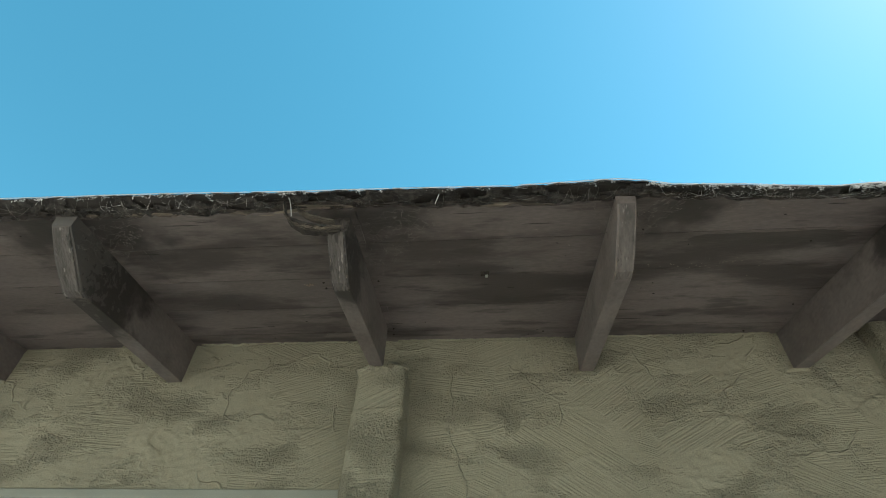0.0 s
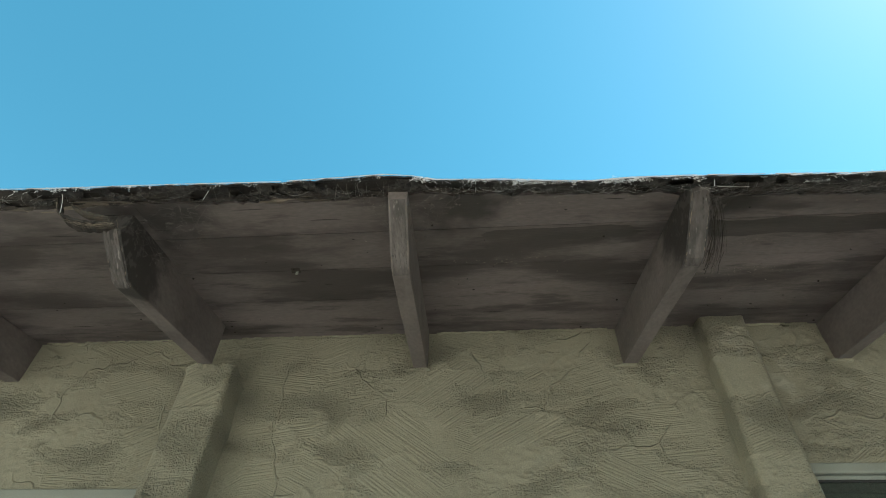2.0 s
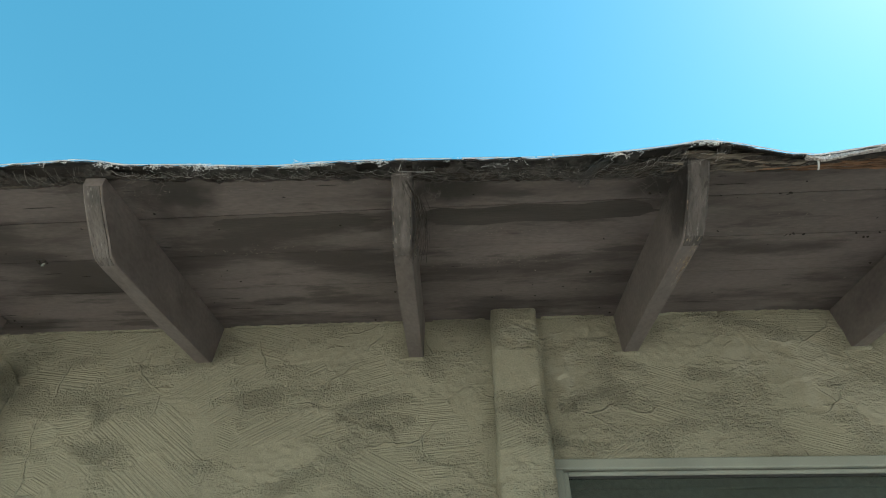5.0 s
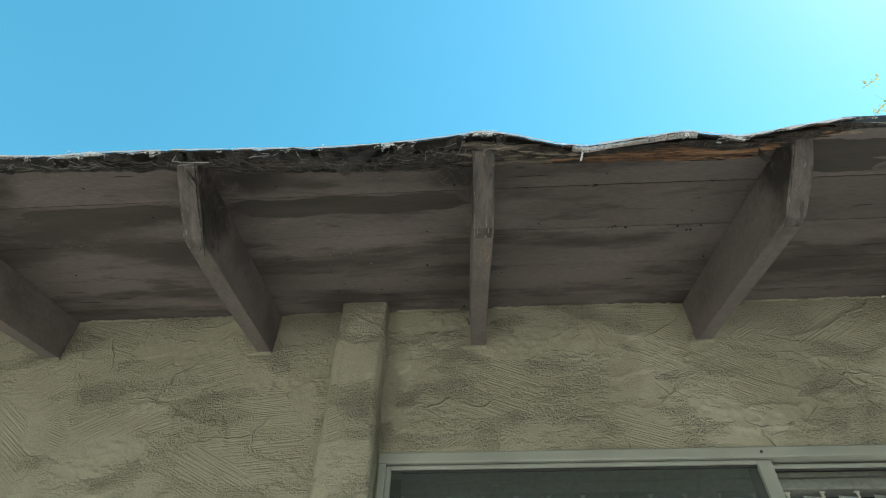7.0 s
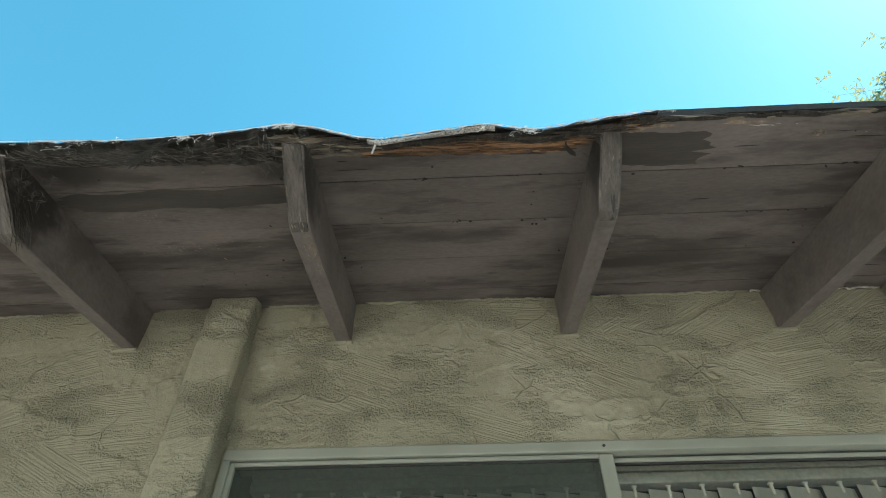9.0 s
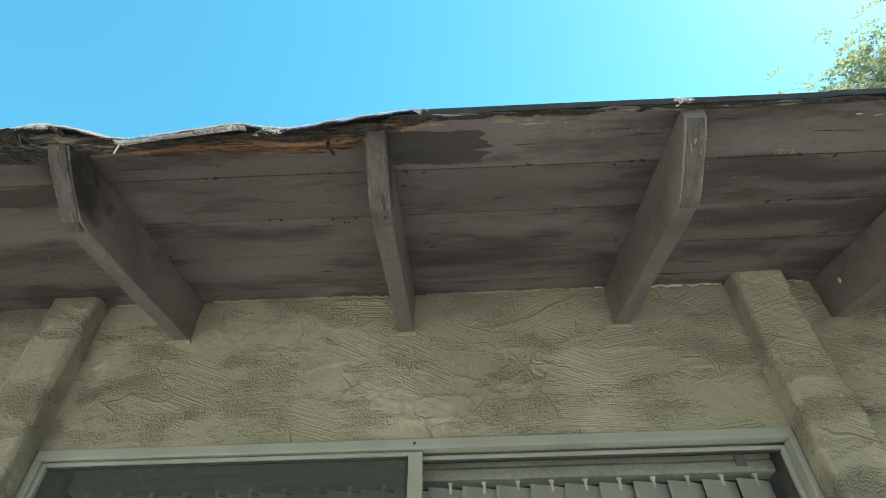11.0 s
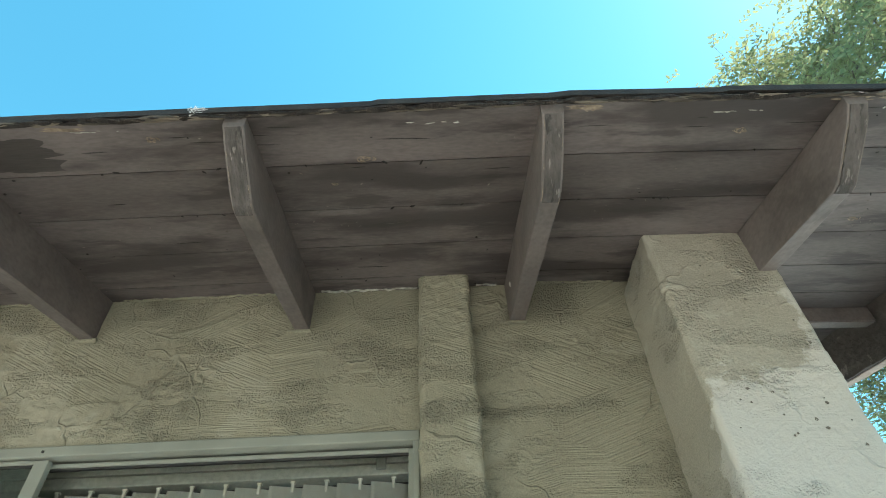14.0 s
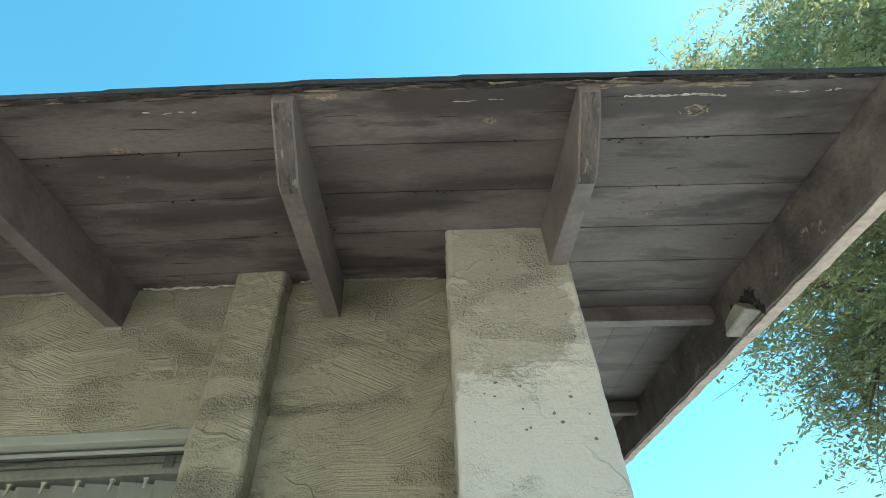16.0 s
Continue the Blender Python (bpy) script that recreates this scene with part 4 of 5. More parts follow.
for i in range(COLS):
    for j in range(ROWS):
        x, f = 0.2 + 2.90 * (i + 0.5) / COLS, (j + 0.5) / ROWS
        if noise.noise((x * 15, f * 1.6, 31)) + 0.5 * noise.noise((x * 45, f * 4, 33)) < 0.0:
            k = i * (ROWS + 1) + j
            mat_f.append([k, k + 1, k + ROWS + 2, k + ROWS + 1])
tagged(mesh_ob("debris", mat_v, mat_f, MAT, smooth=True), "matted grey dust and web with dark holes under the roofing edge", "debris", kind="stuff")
chips = []
for x0, x1, n, off in ((5.56, 5.76, 70, 0.030), (5.84, 5.98, 14, 0.028), (5.15, 5.35, 8, 0.030), (4.6, 4.75, 5, 0.034), (3.95, 4.1, 6, 0.02)):
    for _ in range(n):
        x = rng.uniform(x0, x1)
        y = eaten(x) + off + 0.004 * noise.noise((x * 14, 3, 3)) + rng.gauss(0, 0.0015)
        chips.append((x, y, soffit(x, y) - 0.0005, rng.uniform(0.004, 0.022), rng.uniform(0.0008, 0.0024), 0.0012, rng.uniform(-0.15, 0.15), 0.0))
bits("paint_chips", CAULK, chips, "pale flakes where paint has peeled off the front board", "paint flakes", splinter)


def strand(p, q, sag, r):
    p, q = Vector(p), Vector(q)
    d = (q - p).normalized()
    u = d.orthogonal().normalized() * r
    w = d.cross(u).normalized() * r
    v, f, n = [], [], 4
    for i in range(n + 1):
        t = i / n
        c = p.lerp(q, t) - Vector((0, 0, sag * 4 * t * (1 - t)))
        v += [tuple(c + u), tuple(c - u * 0.5 + w * 0.87), tuple(c - u * 0.5 - w * 0.87)]
    for i in range(n):
        f += [[i * 3 + k, i * 3 + (k + 1) % 3, i * 3 + 3 + (k + 1) % 3, i * 3 + 3 + k] for k in range(3)]
    return v, f


def web_lines(n, x0, x1, reach, f0, f1):
    out = []
    for _ in range(n):
        x = rng.uniform(x0, x1)
        x2 = x + rng.uniform(-reach, reach)
        fa, fb = rng.uniform(f0, f1), rng.uniform(f0, f1)
        if rng.random() < 0.6:
            fa, fb, x2 = f0, f1, x + (x2 - x) * 0.45
        ya, za = edge_spot(x, fa)
        yb, zb = edge_spot(x2, fb)
        out.append(((x, ya, za - 0.004), (x2, yb, zb - 0.004), rng.uniform(-0.001, 0.018), rng.choice((0.00007, 0.00010, 0.00014, 0.0002))))
    return out


def lace(xr, side, n, size, depth):
    """A sheet of fine web that spans the corner between a rafter's flank and the boards: many short threads between neighbours."""
    pts = []
    for _ in range(n):
        u, v = rng.random() ** 1.3, rng.random()
        x = xr + side * (0.022 + size * u)
        y = -0.70 + size * 1.5 * v * (1 - 0.75 * u)
        pts.append(Vector((x, y, soffit(x, y) - 0.002 - depth * (1 - u) ** 1.5 * (0.4 + 0.6 * rng.random()))))
    out = []
    for p in pts:
        near = sorted(pts, key=lambda q: (q - p).length_squared)[1:5]
        for q in rng.sample(near, 3):
            out.append((p, q, rng.uniform(-0.001, 0.001), rng.choice((0.00010, 0.00014, 0.0002))))
    for _ in range(max(3, n // 22)):
        a, b_ = rng.choice(pts), rng.choice(pts)
        out.append((a, b_, rng.uniform(-0.003, 0.004), rng.choice((0.00012, 0.0002))))
    return out


nets = []
DUSTWEB = surface("dusty_cobweb", (0.09, 0.083, 0.078), (0.36, 0.335, 0.315), 30, 0.9, 0.1)
lines = web_lines(230, 0.2, 3.2, 0.10, 0.0, 1.0) + web_lines(190, 2.45, 3.10, 0.16, -0.1, 0.95) + web_lines(90, 2.62, 2.82, 0.08, 0.3, 0.9) + web_lines(60, 3.1, 3.75, 0.06, 0.2, 0.9)
for xr, side, n, size, depth in ((1.160, 1, 420, 0.20, 0.07), (1.808, 1, 150, 0.12, 0.05), (1.808, -1, 90, 0.08, 0.04), (2.455, 1, 200, 0.10, 0.08), (0.505, 1, 260, 0.14, 0.08), (3.053, -1, 160, 0.12, 0.05), (3.053, 1, 90, 0.06, 0.05), (3.672, -1, 90, 0.06, 0.05)):
    nets += lace(xr, side, n, size, depth)
bits("cobweb", surface("sooty_cobweb", (0.06, 0.054, 0.050), (0.20, 0.18, 0.17), 30, 0.9, 0.1), nets, "fine dark cobwebs in the corners of rafters and boards", "cobweb", strand)
bits("cobweb", DUSTWEB, lines, "grey dusty cobwebs strung under the rotten roof edge", "cobweb", strand)


def tuft(x, f, n, size):
    """A wad of short curled threads."""
    y, z = edge_spot(x, f)
    if f > 0.6:
        y, z = -0.756, edge_z(x) - (0.013 if f > 0.7 else 0.030)
    out = []
    for _ in range(n):
        p = Vector((x, y, z)) + Vector([rng.gauss(0, size * 0.5) * k for k in (1.1, 0.4, 0.5)])
        q = p + Vector([rng.gauss(0, size * 0.22) * k for k in (1.3, 0.5, 0.9)])
        p.z, q.z = min(p.z, edge_z(x) - 0.001), min(q.z, edge_z(x) - 0.001)
        out.append((p, q, rng.uniform(-0.003, 0.003), rng.choice((0.0002, 0.0003, 0.0006))))
    # lacy strings that drip and loop from the wad
    for _ in range(1 + n // 14):
        p = Vector((x + rng.gauss(0, size), y, z + rng.uniform(-0.002, 0.004)))
        for _ in range(rng.randint(2, 6)):
            q = p + Vector((rng.gauss(0, 0.004), rng.gauss(0, 0.002), rng.uniform(-0.0055, 0.002)))
            q.z = min(q.z, edge_z(x) - 0.001)
            out.append((p, q, rng.uniform(-0.002, 0.002), rng.choice((0.0002, 0.0003, 0.0006))))
            p = q
    return out


white = []
for x, f, n, size in ((1.055, 0.75, 26, 0.012), (0.78, 0.85, 14, 0.012), (1.87, 0.95, 30, 0.02), (1.98, 0.9, 24, 0.014), (2.08, 0.9, 34, 0.022), (2.27, 0.8, 60, 0.022), (2.315, 0.8, 40, 0.014), (2.43, 0.8, 30, 0.010), (2.655, 0.62, 50, 0.010), (2.875, 0.8, 46, 0.010), (3.06, 0.95, 40, 0.02), (3.50, 0.97, 60, 0.018), (3.42, 0.95, 20, 0.010), (4.24, 0.95, 40, 0.014)):
    white += tuft(x, f, n, size * 0.8)
    if n > 25:
        white += tuft(x + 0.012, f, n // 3, size * 0.4) + tuft(x - 0.015, min(1, f * 1.05), n // 3, size * 0.35)
white += [((1.058, -0.742, 2.318), (1.072, -0.728, 2.268), -0.006, 0.0009), ((1.40, -0.742, 2.31), (1.392, -0.735, 2.285), 0.0, 0.0007), ((2.47, -0.745, 2.28), (2.465, -0.74, 2.262), 0, 0.0007), ((2.465, -0.74, 2.262), (2.535, -0.735, 2.262), 0.002, 0.0004), ((3.232, -0.75, 2.236), (3.225, -0.742, 2.212), 0.002, 0.002)]
white += web_lines(90, 1.88, 2.34, 0.05, 0.45, 1.0) + web_lines(30, 0.6, 1.1, 0.06, 0.5, 1.0) + web_lines(40, 2.4, 3.1, 0.05, 0.5, 1.0)
for _ in range(70):
    x = rng.choice((rng.uniform(0.3, 1.2), rng.uniform(1.2, 2.4), rng.uniform(1.85, 2.4), rng.uniform(2.4, 3.1)))
    white += tuft(x, 0.95, rng.randint(4, 12), rng.uniform(0.004, 0.010))
bits("cobweb_tuft", WEB, white, "white clumps of old web and lint on the roof edge", "cobweb", strand)


def grain(x, y, z, r):
    a = rng.uniform(0, 6.28)
    v = [(x + r * math.cos(a + k * 2.09), y + r * math.sin(a + k * 2.09), z - 0.3 * r) for k in range(3)] + [(x, y, z + r)]
    return v, [[0, 2, 1], [0, 1, 3], [1, 2, 3], [2, 0, 3]]


grit = []
for _ in range(4600):
    x = rng.uniform(0.1, 3.78)
    if noise.noise((x * 4, 8, 0)) + 0.35 < rng.random() * 0.7:
        continue
    grit.append((x, -0.750 + rng.uniform(-0.002, 0.004), edge_z(x) + rng.uniform(0.0002, 0.0030), rng.uniform(0.0004, 0.0009)))
for _ in range(5200):
    x = rng.uniform(0.1, 3.78)
    if noise.noise((x * 9, 18, 0)) + 0.5 * noise.noise((x * 31, 19, 0)) < rng.uniform(-0.15, 0.35):
        continue
    grit.append((x, -0.7525 + rng.uniform(-0.001, 0.001), edge_z(x) + 0.003 - abs(rng.gauss(0, 0.0050)), rng.uniform(0.0004, 0.0011)))
bits("roof_grit", GRIT, grit, "loose pale mineral grit along the roofing edge", "grit", grain)

# thin pale tubes added to draw the sunlit line along the sheet's very edge
rim_bm = bmesh.new()
x = 0.12
while x < 3.70:
    run = min(rng.uniform(0.05, 0.35), 3.74 - x)
    n_ = max(3, int(run / 0.012))
    tube(rim_bm, [(x + run * q / n_, -0.7505 + 0.0006 * noise.noise((x * 40 + q, 2, 1)), edge_z(x + run * q / n_) + 0.0034 + 0.0006 * noise.noise((x * 30 + q, 5, 1))) for q in range(n_ + 1)], 0.0011, 0.0008, 4)
    x += run + rng.choice((0.0, 0.004, 0.02))
part("sunlit_line", rim_bm, GRIT, roof, "thin pale tubes drawing the sunlit line of the roofing edge")

# a flap of the roofing that has folded down over the edge, granule side out
flap_v, flap_f = [], []
N = 44
for i in range(N + 1):
    x = 3.215 + 0.23 * i / N
    hang = 0.015 * max(0.0, 1 - i / N * 1.35) * min(1.0, i / 4) + 0.002 + 0.0020 * noise.noise((x * 60, 0, 1))
    z = edge_z(x) + 0.004
    flap_v += [(x, -0.742, z - 0.004), (x, -0.750, z - 0.007), (x, -0.754, z - 0.008 - hang), (x, -0.749, z - 0.008 - hang), (x, -0.742, z - 0.010)]
for i in range(N):
    flap_f += [[i * 5 + k, i * 5 + (k + 1) % 5, i * 5 + 5 + (k + 1) % 5, i * 5 + 5 + k] for k in range(5)]
flap_f += [[4, 3, 2, 1, 0], [N * 5 + k for k in range(5)]]
mesh_ob("torn_flap", flap_v, flap_f, GRANULE, roof, "folded flap of granule-faced roofing")


# ---- rotted rafter end, hanging strip ----
def chunk(name, pts, wide, thick, material, label, category):
    """A torn slab that follows a bent line."""
    fine = []
    for p, q in zip(pts, pts[1:]):
        fine += [tuple(Vector(p).lerp(Vector(q), f)) for f in (0.0, 0.33, 0.66)]
    pts = [tuple(Vector(p) + Vector((0, 0.5, 1)) * 0.005 * noise.noise((j_ * 0.9, wide * 90, 3))) for j_, p in enumerate(fine + [pts[-1]])]
    bm = bmesh.new()
    rings = []
    for i, (x, y, z) in enumerate(pts):
        k = 0.55 + 0.45 * math.sin(math.pi * (i + 0.6) / len(pts)) + 0.2 * noise.noise((i * 1.9, wide * 50, 0))
        rings.append([bm.verts.new((x + 0.003 * noise.noise((i, j, 2)), y + a * wide * k / 2, z + b * thick / 2 + 0.004 * noise.noise((i * 3, j, 5)))) for j, (a, b) in enumerate(((-1, -1), (0, -1.3), (1, -1), (1, 1), (0, 0.8), (-1, 1)))])
    for p, q in zip(rings, rings[1:]):
        for k in range(6):
            bm.faces.new((p[k], p[(k + 1) % 6], q[(k + 1) % 6], q[k]))
    bm.faces.new(rings[0][::-1])
    bm.faces.new(rings[-1])
    return tagged(part(name, bm, material), label, category)


chunk("broken_board", [(1.045, -0.722, 2.318), (1.048, -0.712, 2.298), (1.060, -0.702, 2.280), (1.085, -0.692, 2.271), (1.115, -0.688, 2.267), (1.145, -0.684, 2.268), (1.172, -0.680, 2.274)], 0.034, 0.006, DIRT, "rotted broken board end curling under the roof edge", "broken board")
chunk("broken_board", [(1.075, -0.716, 2.306), (1.090, -0.708, 2.298), (1.112, -0.702, 2.288), (1.135, -0.698, 2.285), (1.160, -0.694, 2.283)], 0.020, 0.005, GREYROT, "tan splintered layer of a broken rotten board", "broken board")
def bundle(path, n, spread, fray):
    """Matted threads that follow a line and fray at its end."""
    out = []
    for _ in range(n):
        off = Vector((rng.gauss(0, spread), rng.gauss(0, spread), rng.gauss(0, spread)))
        k0 = rng.randrange(len(path) - 1)
        pts = [Vector(p) + off * (1 + fray * q / len(path)) + Vector((rng.gauss(0, spread * 0.5), 0, rng.gauss(0, spread * 0.5))) for q, p in enumerate(path)][k0:k0 + rng.randint(2, 4)]
        out += [(p, q, rng.uniform(-0.002, 0.002), rng.choice((0.00012, 0.0002, 0.0005))) for p, q in zip(pts, pts[1:])]
    return out


bits("hanging_strip", DIRT, bundle([(2.868, -0.757, 2.258), (2.852, -0.757, 2.243), (2.834, -0.756, 2.228), (2.818, -0.754, 2.212), (2.804, -0.750, 2.190)], 90, 0.0032, 0.5), "tattered strip of felt and web hanging from the roof edge", "hanging strip", strand)
bits("hanging_strip", MAT, bundle([(2.60, -0.757, 2.252), (2.64, -0.756, 2.244), (2.69, -0.754, 2.235), (2.74, -0.750, 2.229), (2.785, -0.744, 2.222), (2.80, -0.738, 2.212)], 90, 0.0034, 1.0), "grey web-matted strip sagging along the roof edge", "hanging strip", strand)
bits("hanging_strip", DIRT, bundle([(2.475, -0.700, 2.285), (2.492, -0.66, 2.275), (2.500, -0.62, 2.262), (2.496, -0.58, 2.24), (2.488, -0.55, 2.225)], 90, 0.0045, 1.5), "black tangle of litter and web hanging beside a rafter", "hanging strip", strand)
chunk("hanging_strip", [(3.585, -0.690, 2.300), (3.580, -0.692, 2.288), (3.588, -0.688, 2.276), (3.598, -0.684, 2.268)], 0.012, 0.003, FELT, "small dark curl of torn felt under the eave", "hanging strip")

bits("rotten_wood", GREYROT, bundle([(1.046, -0.726, 2.312), (1.052, -0.716, 2.290), (1.072, -0.706, 2.274), (1.100, -0.698, 2.266), (1.135, -0.694, 2.262), (1.175, -0.690, 2.268)], 120, 0.0028, 0.6), "pale torn fibres along a broken board end", "rotten wood", strand)

# ---- small things on the boards and the wall ----
clip_ob = empty("cable_clip", (0, 0, 0), "small rusty metal clip nailed to a soffit board", "clip")
z = soffit(1.494, -0.405)
part("clip_plate", box(1.482, 1.506, -0.413, -0.397, z - 0.0035, z - 0.0005, 0.001), DIRT, clip_ob)
part("clip_tongue", box(1.494, 1.501, -0.402, -0.400, z - 0.014, z - 0.002, 0.0005), ALU, clip_ob, "pale bent metal tongue")
b = bmesh.new()
bmesh.ops.create_cone(b, cap_ends=True, segments=10, radius1=0.004, radius2=0.004, depth=0.004, matrix=Matrix.Translation((1.488, -0.408, z - 0.005)))
part("nail_head", b, DIRT, clip_ob)

KNOT = surface("bare_knot", (0.15, 0.115, 0.085), (0.34, 0.27, 0.20), 60, 0.7, 0.5, fine=150)
for x, y, r in ((4.10, -0.655, 0.009), (4.521, -0.572, 0.012), (5.71, -0.633, 0.017), (4.98, -0.690, 0.010), (4.44, -0.495, 0.005), (1.0, -0.37, 0.008), (5.72, -0.30, 0.010), (5.30, -0.62, 0.010)):
    kv, kf = [], []
    for i in range(26):
        a, f = rng.uniform(0, 6.283), rng.choice((0.35, 0.6, 0.8, 1.0))
        px, py = x + math.cos(a) * r * 1.6 * f, y + math.sin(a) * r * 0.8 * f
        v, fc = splinter(px, py, soffit(px, py) - 0.0004, r * rng.uniform(0.4, 1.0), r * rng.uniform(0.08, 0.22), 0.0012, math.atan2(math.cos(a) * 0.8, -math.sin(a) * 1.6) + rng.uniform(-0.25, 0.25), 0.0)
        kf += [[q + len(kv) for q in face] for face in fc]
        kv += v
    mesh_ob("knot", kv, kf, KNOT, roof, "bare ringed knot showing through the paint")

# nail heads in the boards over each rafter bay
for k in range(30):
    a, b_ = RAFTERS[rng.randrange(3, 12)]
    x = a + rng.choice((-0.035, 0.035, 0.08, -0.12)) + rng.uniform(-0.01, 0.01)
    if x > 5.95:
        continue
    y = rng.choice(SEAMS[1:5]) + rng.choice((-0.02, 0.02, 0.05))
    bm = bmesh.new()
    bmesh.ops.create_cone(bm, cap_ends=True, segments=8, radius1=0.0028, radius2=0.0034, depth=0.002, matrix=Matrix.Translation((x, y, soffit(x, y) - 0.0006)))
    part("nail_head", bm, DIRT, roof)


def bead(name, spans, material, r, label, category):
    """A ragged bead along the joint of wall and boards."""
    bm = bmesh.new()
    for x0, x1 in spans:
        n = max(3, int((x1 - x0) / 0.012))
        tube(bm, [(x0 + (x1 - x0) * i / n, -0.008 + 0.008 * noise.noise((i * 1.3, x0, 0)), soffit(x0 + (x1 - x0) * i / n, 0) - 0.003 + 0.007 * noise.noise((i * 0.6, x0, 4))) for i in range(n + 1)], r, r * 0.7, 5)
    return tagged(part(name, bm, material, smooth=True), label, category, kind="stuff")


bead("sealant", [(4.315, 4.60), (4.225, 4.262), (4.775, 4.835)], CAULK, 0.0045, "ragged white sealant bead between wall and soffit", "sealant")
bead("stucco_lip", [(0.25, 0.44), (0.53, 1.12), (1.20, 1.74), (1.84, 2.38), (2.47, 2.63), (2.80, 2.99), (3.09, 3.62), (3.73, 4.22), (4.90, 5.18)], STUCCO, 0.005, "thin stucco lip along the top of the wall", "stucco lip")
for a, b_ in RAFTERS[2:11]:
    if abs(a - 1.158) < 0.05:
        continue
    zz = 2.372 - droop(a) * 0.7
    bm = box(a - 0.045, a + 0.028, -0.012, 0.01, zz - 0.009, zz - 0.001, 0.003)
    for v in bm.verts:
        v.co += Vector((noise.noise(v.co * 40) * 0.006, noise.noise(v.co * 55) * 0.004, noise.noise(v.co * 47) * 0.004))
    tagged(part("mortar_pad", bm, STUCCO), "thin pad of stucco under a rafter's end", "mortar pad", "mortar pads under the rafters")


# ---- tree behind the corner ----
def tree(base, centre, radii, clumps, leaves):
    t = empty("tree", base, "leafy green tree with small sunlit leaves behind the roof", "tree")
    t.location = (0, 0, 0)
    r = random.Random(21)
    bm = bmesh.new()
    trunk = [Vector(base), Vector(base) + Vector((0.1, -0.1, 1.4)), Vector((centre[0] + 0.2, centre[1] + 0.1, centre[2] - radii[2] * 0.7)), Vector(centre)]
    tube(bm, trunk, 0.20, 0.10, 10)
    part("trunk", bm, BARK, t, smooth=True)
    spots = []
    while len(spots) < clumps:
        d = Vector((r.gauss(0, 1), r.gauss(0, 1), r.gauss(0, 1))).normalized()
        k = r.uniform(0.35, 1.0) ** 0.5
        p = Vector(centre) + Vector((d.x * radii[0], d.y * radii[1], d.z * radii[2])) * k
        p.x += max(0.0, 5.0 - p.z) * 0.09        # the crown narrows downwards on the side of the house
        if p.z > 2.4:
            spots.append(p)
    verts, faces, twigs_v, twigs_f = [], [], [], []
    for n_, p in enumerate(spots):
        start = trunk[2].lerp(trunk[3], r.random())
        bm = bmesh.new()
        mid = start.lerp(p, 0.5) + Vector((r.uniform(-0.2, 0.2), r.uniform(-0.2, 0.2), r.uniform(0.0, 0.35)))
        tube(bm, [start, start.lerp(mid, 0.5) + Vector((0, 0, 0.08)), mid, p.lerp(mid, 0.4), p], 0.020, 0.004, 5)
        for _ in range(4):
            q = p + Vector((r.gauss(0, 0.35), r.gauss(0, 0.35), r.gauss(-0.05, 0.25)))
            tube(bm, [mid.lerp(p, r.uniform(0.4, 1)), p.lerp(q, 0.6), q], 0.006, 0.002, 4)
        part("limb", bm, BARK, t, smooth=True)
        for _ in range(leaves):
            # sprays: leaves set in rows along drooping twigs
            spray = p + Vector((r.gauss(0, 0.25), r.gauss(0, 0.25), r.gauss(0, 0.20)))
            heading = r.uniform(0, 6.283)
            for j in range(7):
                c = spray + Vector((math.cos(heading) * 0.028 * j, math.sin(heading) * 0.028 * j, -0.004 * j * j * 0.6))
                a = heading + (1.0 if j % 2 else -1.0) + r.uniform(-0.3, 0.3)
                u = Vector((math.cos(a), math.sin(a), r.uniform(-0.7, 0.2))).normalized()
                w = u.cross(Vector((r.uniform(-0.5, 0.5), r.uniform(-0.5, 0.5), 1))).normalized()
                size = r.uniform(0.036, 0.072)
                k = len(verts)
                up = u.cross(w) * size * 0.06
                verts += [tuple(c), tuple(c + u * size * 0.3 + w * size * 0.21 + up), tuple(c + u * size * 0.68 + w * size * 0.18 + up), tuple(c + u * size), tuple(c + u * size * 0.68 - w * size * 0.18 + up), tuple(c + u * size * 0.3 - w * size * 0.21 + up)]
                faces += [[k, k + 1, k + 2, k + 3], [k, k + 3, k + 4, k + 5]]
            tip = spray + Vector((math.cos(heading) * 0.18, math.sin(heading) * 0.18, -0.09))
            k = len(twigs_v)
            side_ = Vector((-math.sin(heading), math.cos(heading), 0)) * 0.0014
            root = p.lerp(spray, 0.35)
            for a_, b2 in ((root, spray), (spray, tip)):
                k = len(twigs_v)
                twigs_v += [tuple(a_ - side_), tuple(a_ + side_), tuple(b2 + side_), tuple(b2 - side_), tuple(a_ + Vector((0, 0, 0.002)))]
                twigs_f += [[k, k + 1, k + 2, k + 3], [k + 4, k + 1, k + 2], [k + 4, k + 2, k + 3]]
    twigs = mesh_ob("twigs", twigs_v, twigs_f, BARK, t)
    twigs["kind"] = "stuff"
    crown = mesh_ob("crown", verts, faces, LEAF, t)
    crown["kind"] = "stuff"
    return t


tree((10.3, 2.4, 0.0), (9.66, 1.95, 5.3), (2.25, 2.4, 2.6), 160, 125)


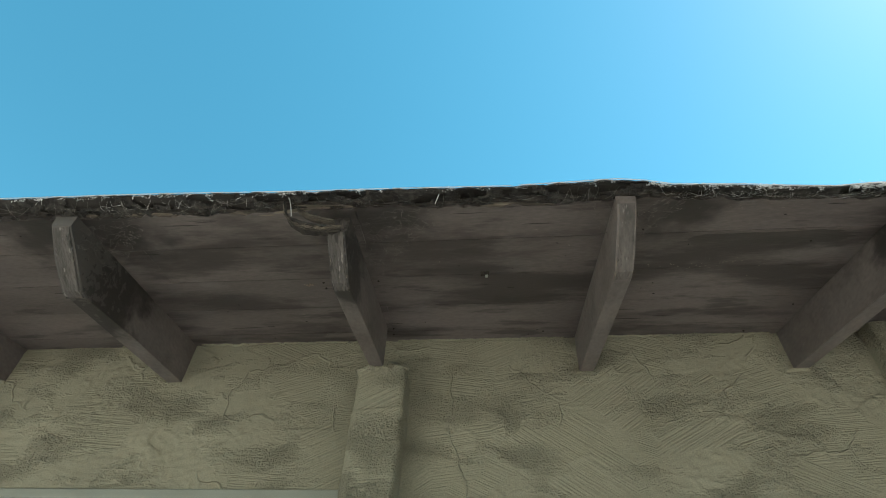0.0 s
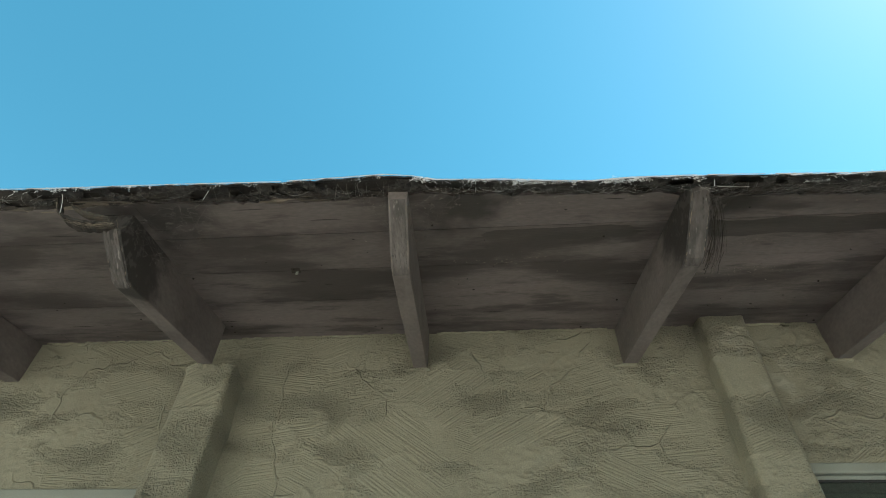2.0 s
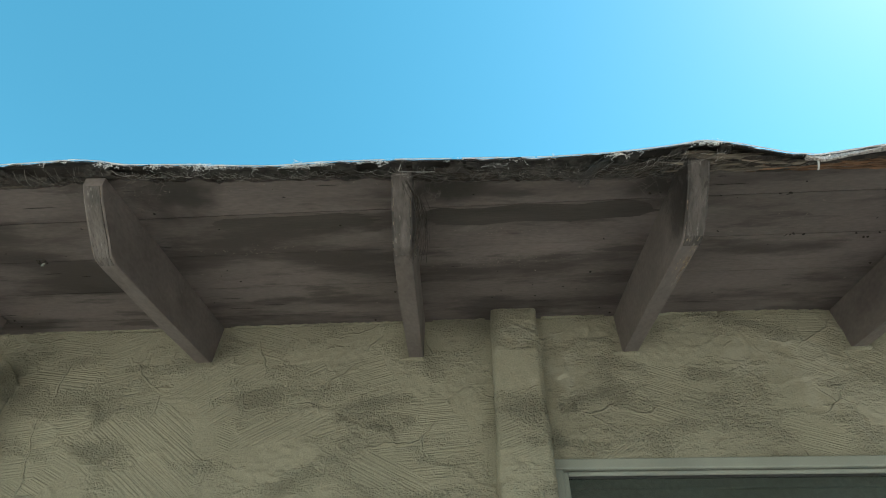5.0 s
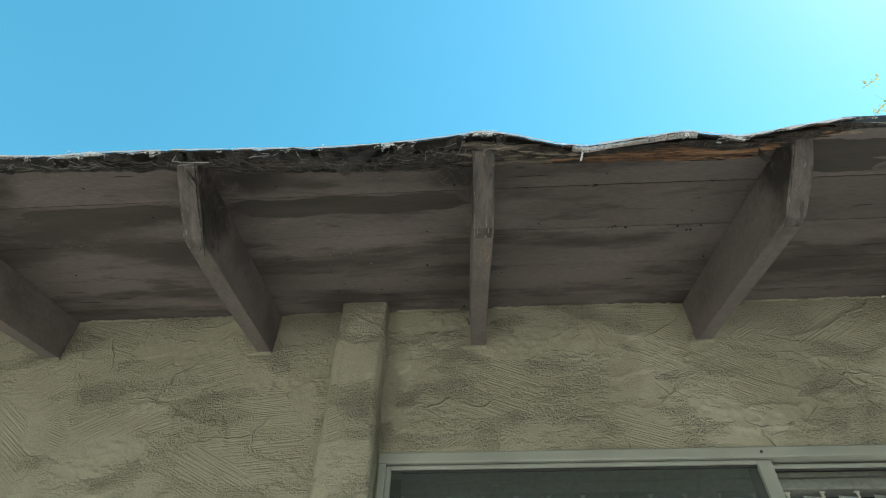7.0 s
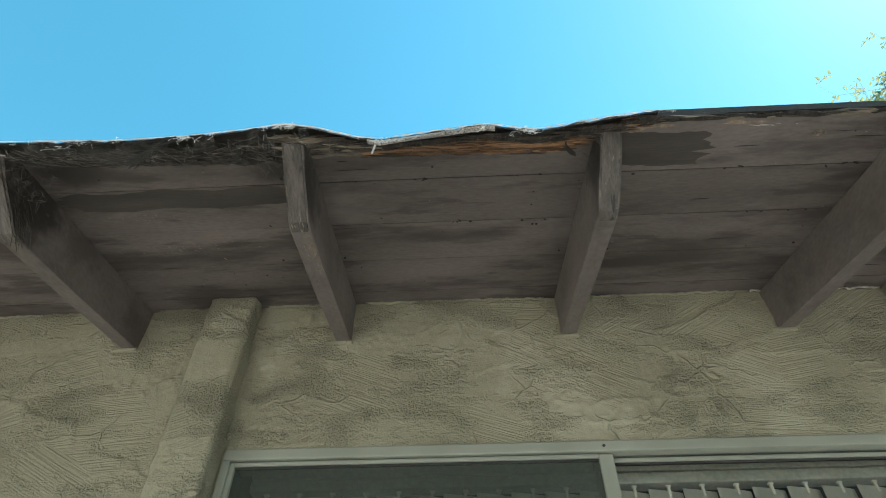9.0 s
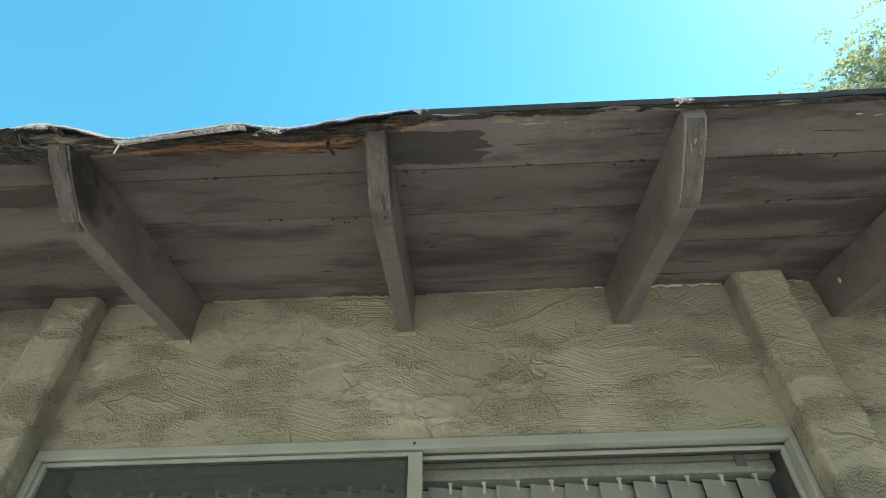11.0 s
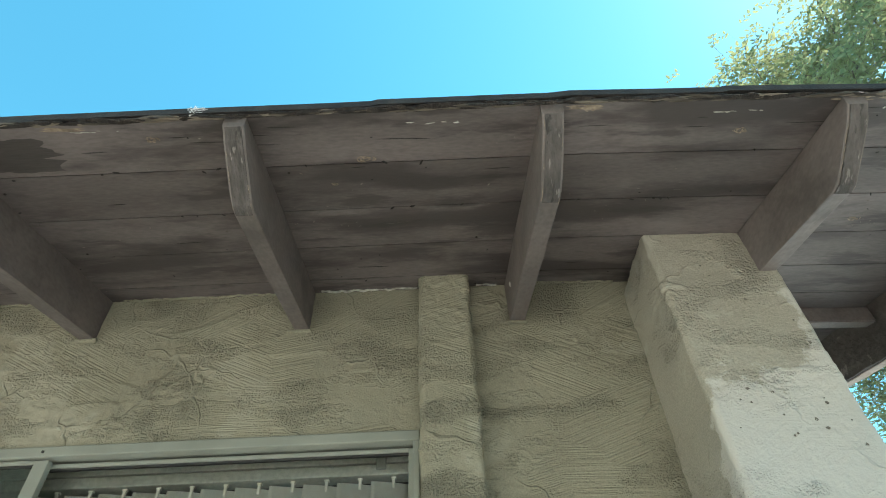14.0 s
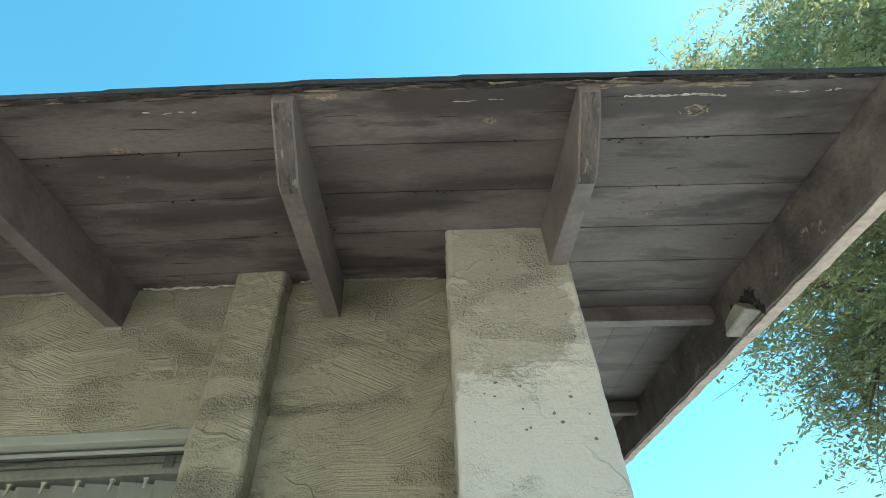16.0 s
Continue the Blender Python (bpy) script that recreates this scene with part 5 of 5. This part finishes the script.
# ---- darker repainted and damp patches on the boards ----
PATCH = surface("dark_repaint", (0.042, 0.036, 0.034), (0.066, 0.057, 0.053), 5, 0.6, 0.3, stretch=(0.6, 4, 4), fine=60, depth=0.002)
for k, (x0, x1, y0, y1) in enumerate(((3.675, 3.89, -0.672, -0.575), (2.48, 3.02, -0.555, -0.492), (1.99, 2.38, -0.55, -0.50))):
    rows_, cols, pv, pf = 12, 24, [], []
    for r_ in range(rows_ + 1):
        y = y0 + (y1 - y0) * r_ / rows_
        taper = 0.10 * (x1 - x0) * abs(2 * r_ / rows_ - 1) ** 2
        a = x0 + taper + 0.05 * noise.noise((r_ * 0.8, k, 1)) + 0.02 * noise.noise((r_ * 2.9, k, 2))
        b_ = x1 - taper + 0.05 * noise.noise((r_ * 0.8, k, 5)) + 0.02 * noise.noise((r_ * 2.9, k, 6))
        for c_ in range(cols + 1):
            x = a + (b_ - a) * c_ / cols
            yy = y + 0.010 * noise.noise((x * 9, k, 7)) + 0.004 * noise.noise((x * 45, k, 8))
            pv.append((x, yy, soffit(x, yy) - 0.0011))
    for r_ in range(rows_):
        for c_ in range(cols):
            q = r_ * (cols + 1) + c_
            pf.append([q, q + cols + 1, q + cols + 2, q + 1])
    mesh_ob("paint_patch", pv, pf, PATCH, roof, "darker repainted patch on the boards")


rng = random.Random(31)
specks, holes, splits = [], [], []
for _ in range(520):
    x, y = rng.uniform(0.2, 6.02), -0.66 + 0.68 * rng.random()
    if noise.noise((x * 3.1, y * 5, 40)) + 0.25 < rng.random() * 0.8:
        continue
    item = (x, y, soffit(x, y) - 0.0005, rng.uniform(0.0025, 0.009), rng.uniform(0.0012, 0.0035), 0.0010, rng.uniform(-0.8, 0.8), 0.0)
    (specks if rng.random() < 0.45 else holes).append(item)
for _ in range(70):
    x, y = rng.uniform(0.25, 6.0), rng.choice((rng.uniform(-0.69, -0.57), rng.uniform(-0.69, -0.62), rng.uniform(-0.55, -0.05)))
    splits.append((x, y, soffit(x, y) - 0.0003, rng.uniform(0.02, 0.11), rng.uniform(0.0008, 0.0018), 0.0008, rng.uniform(-0.04, 0.04), 0.0))
for seam in SEAMS[1:3]:
    for _ in range(26):
        x = rng.uniform(3.1, 6.0)
        y = seam + rng.gauss(0, 0.003)
        holes.append((x, y, soffit(x, y) - 0.0004, rng.uniform(0.004, 0.016), rng.uniform(0.002, 0.006), 0.0012, rng.uniform(-1.2, 1.2), 0.0))
bits("pin_holes", SOOT, holes, "black specks and old nail holes in the brown boards", "nail holes", splinter)
bits("board_cracks", SOOT, splits, "thin dark splits along the grain of the boards", "cracks", splinter)
FLAKE = surface("bare_flakes", (0.13, 0.112, 0.10), (0.26, 0.23, 0.205), 60, 0.8, 0.3)
flakes = list(specks)
for x0, y0, sx, sy, n in ((2.68, -0.335, 0.07, 0.018, 90), (2.60, -0.462, 0.10, 0.012, 40), (2.05, -0.42, 0.06, 0.015, 30), (1.98, -0.30, 0.05, 0.02, 26), (4.35, -0.33, 0.12, 0.05, 34), (5.72, -0.31, 0.06, 0.03, 30), (2.12, -0.655, 0.16, 0.006, 40), (4.98, -0.36, 0.1, 0.06, 26), (3.36, -0.45, 0.12, 0.04, 24)):
    for _ in range(n):
        x, y = rng.gauss(x0, sx), rng.gauss(y0, sy)
        flakes.append((x, y, soffit(x, y) - 0.0006, rng.uniform(0.002, 0.008), rng.uniform(0.0006, 0.0018), 0.0009, rng.uniform(-1.3, 1.3), 0.0))
bits("paint_flakes", FLAKE, flakes, "specks where the brown paint has flaked off the boards", "paint flakes", splinter)

cracks = []
for a, b_ in RAFTERS[4:12]:
    for side, share in ((-1, 0.42), (1, 0.25)):
        y = -0.69
        while y < -0.55:
            step = rng.uniform(0.004, 0.014)
            if rng.random() < share:
                row = []
                for yy in (y, y + step):
                    xc = a + (b_ - a) * min(1.2, -yy / 0.56) + side * (0.0182 + rng.uniform(-0.0012, 0.0008))
                    kk = min(1.0, max(0.0, (-0.568 - yy) / 0.132))
                    zz = 2.372 - 0.246 * 0.56 - droop(a) * 0.7 + 0.004 + 0.077 * kk - (0.012 if abs(a - 1.158) < 0.01 else 0.0)
                    row.append((xc, yy - 0.002, zz - 0.0022))
                cracks.append((row[0], row[1], 0.0, rng.choice((0.0003, 0.0004, 0.0007))))
            y += step
peeled = []
for _ in range(34):
    y = rng.uniform(-0.57, -0.40)
    x = 3.037 + 0.016 * (-y / 0.56) + rng.choice((rng.gauss(0.012, 0.004), rng.gauss(-0.008, 0.006)))
    peeled.append((min(max(x, 3.022), 3.066), y, 2.372 + 0.246 * y - 0.0009, rng.uniform(0.008, 0.045), rng.uniform(0.0008, 0.0022), 0.0012, math.pi / 2 + rng.uniform(-0.06, 0.06), 0.246))
bits("bare_wood", KNOT, peeled, "bare tan wood where the paint has peeled under a rafter", "bare wood", splinter)
bits("peeling_paint", KNOT, cracks, "pale cracked paint along the edges of the cut rafter ends", "peeling paint", strand)

bare = []
for x0, x1, n, off in ((5.66, 5.80, 26, 0.006), (3.72, 3.80, 16, 0.012), (3.90, 3.96, 8, 0.010), (5.44, 5.56, 8, 0.005), (4.94, 5.0, 8, 0.008)):
    for _ in range(n):
        x = rng.uniform(x0, x1)
        y = eaten(x) + off + rng.gauss(0, 0.003)
        bare.append((x, y, soffit(x, y) - 0.0003, rng.uniform(0.02, 0.06), rng.uniform(0.002, 0.005), 0.0014, rng.uniform(-0.06, 0.06), 0.0))
bits("bare_wood", KNOT, bare, "bare tan wood where the board edge has splintered", "bare wood", splinter)
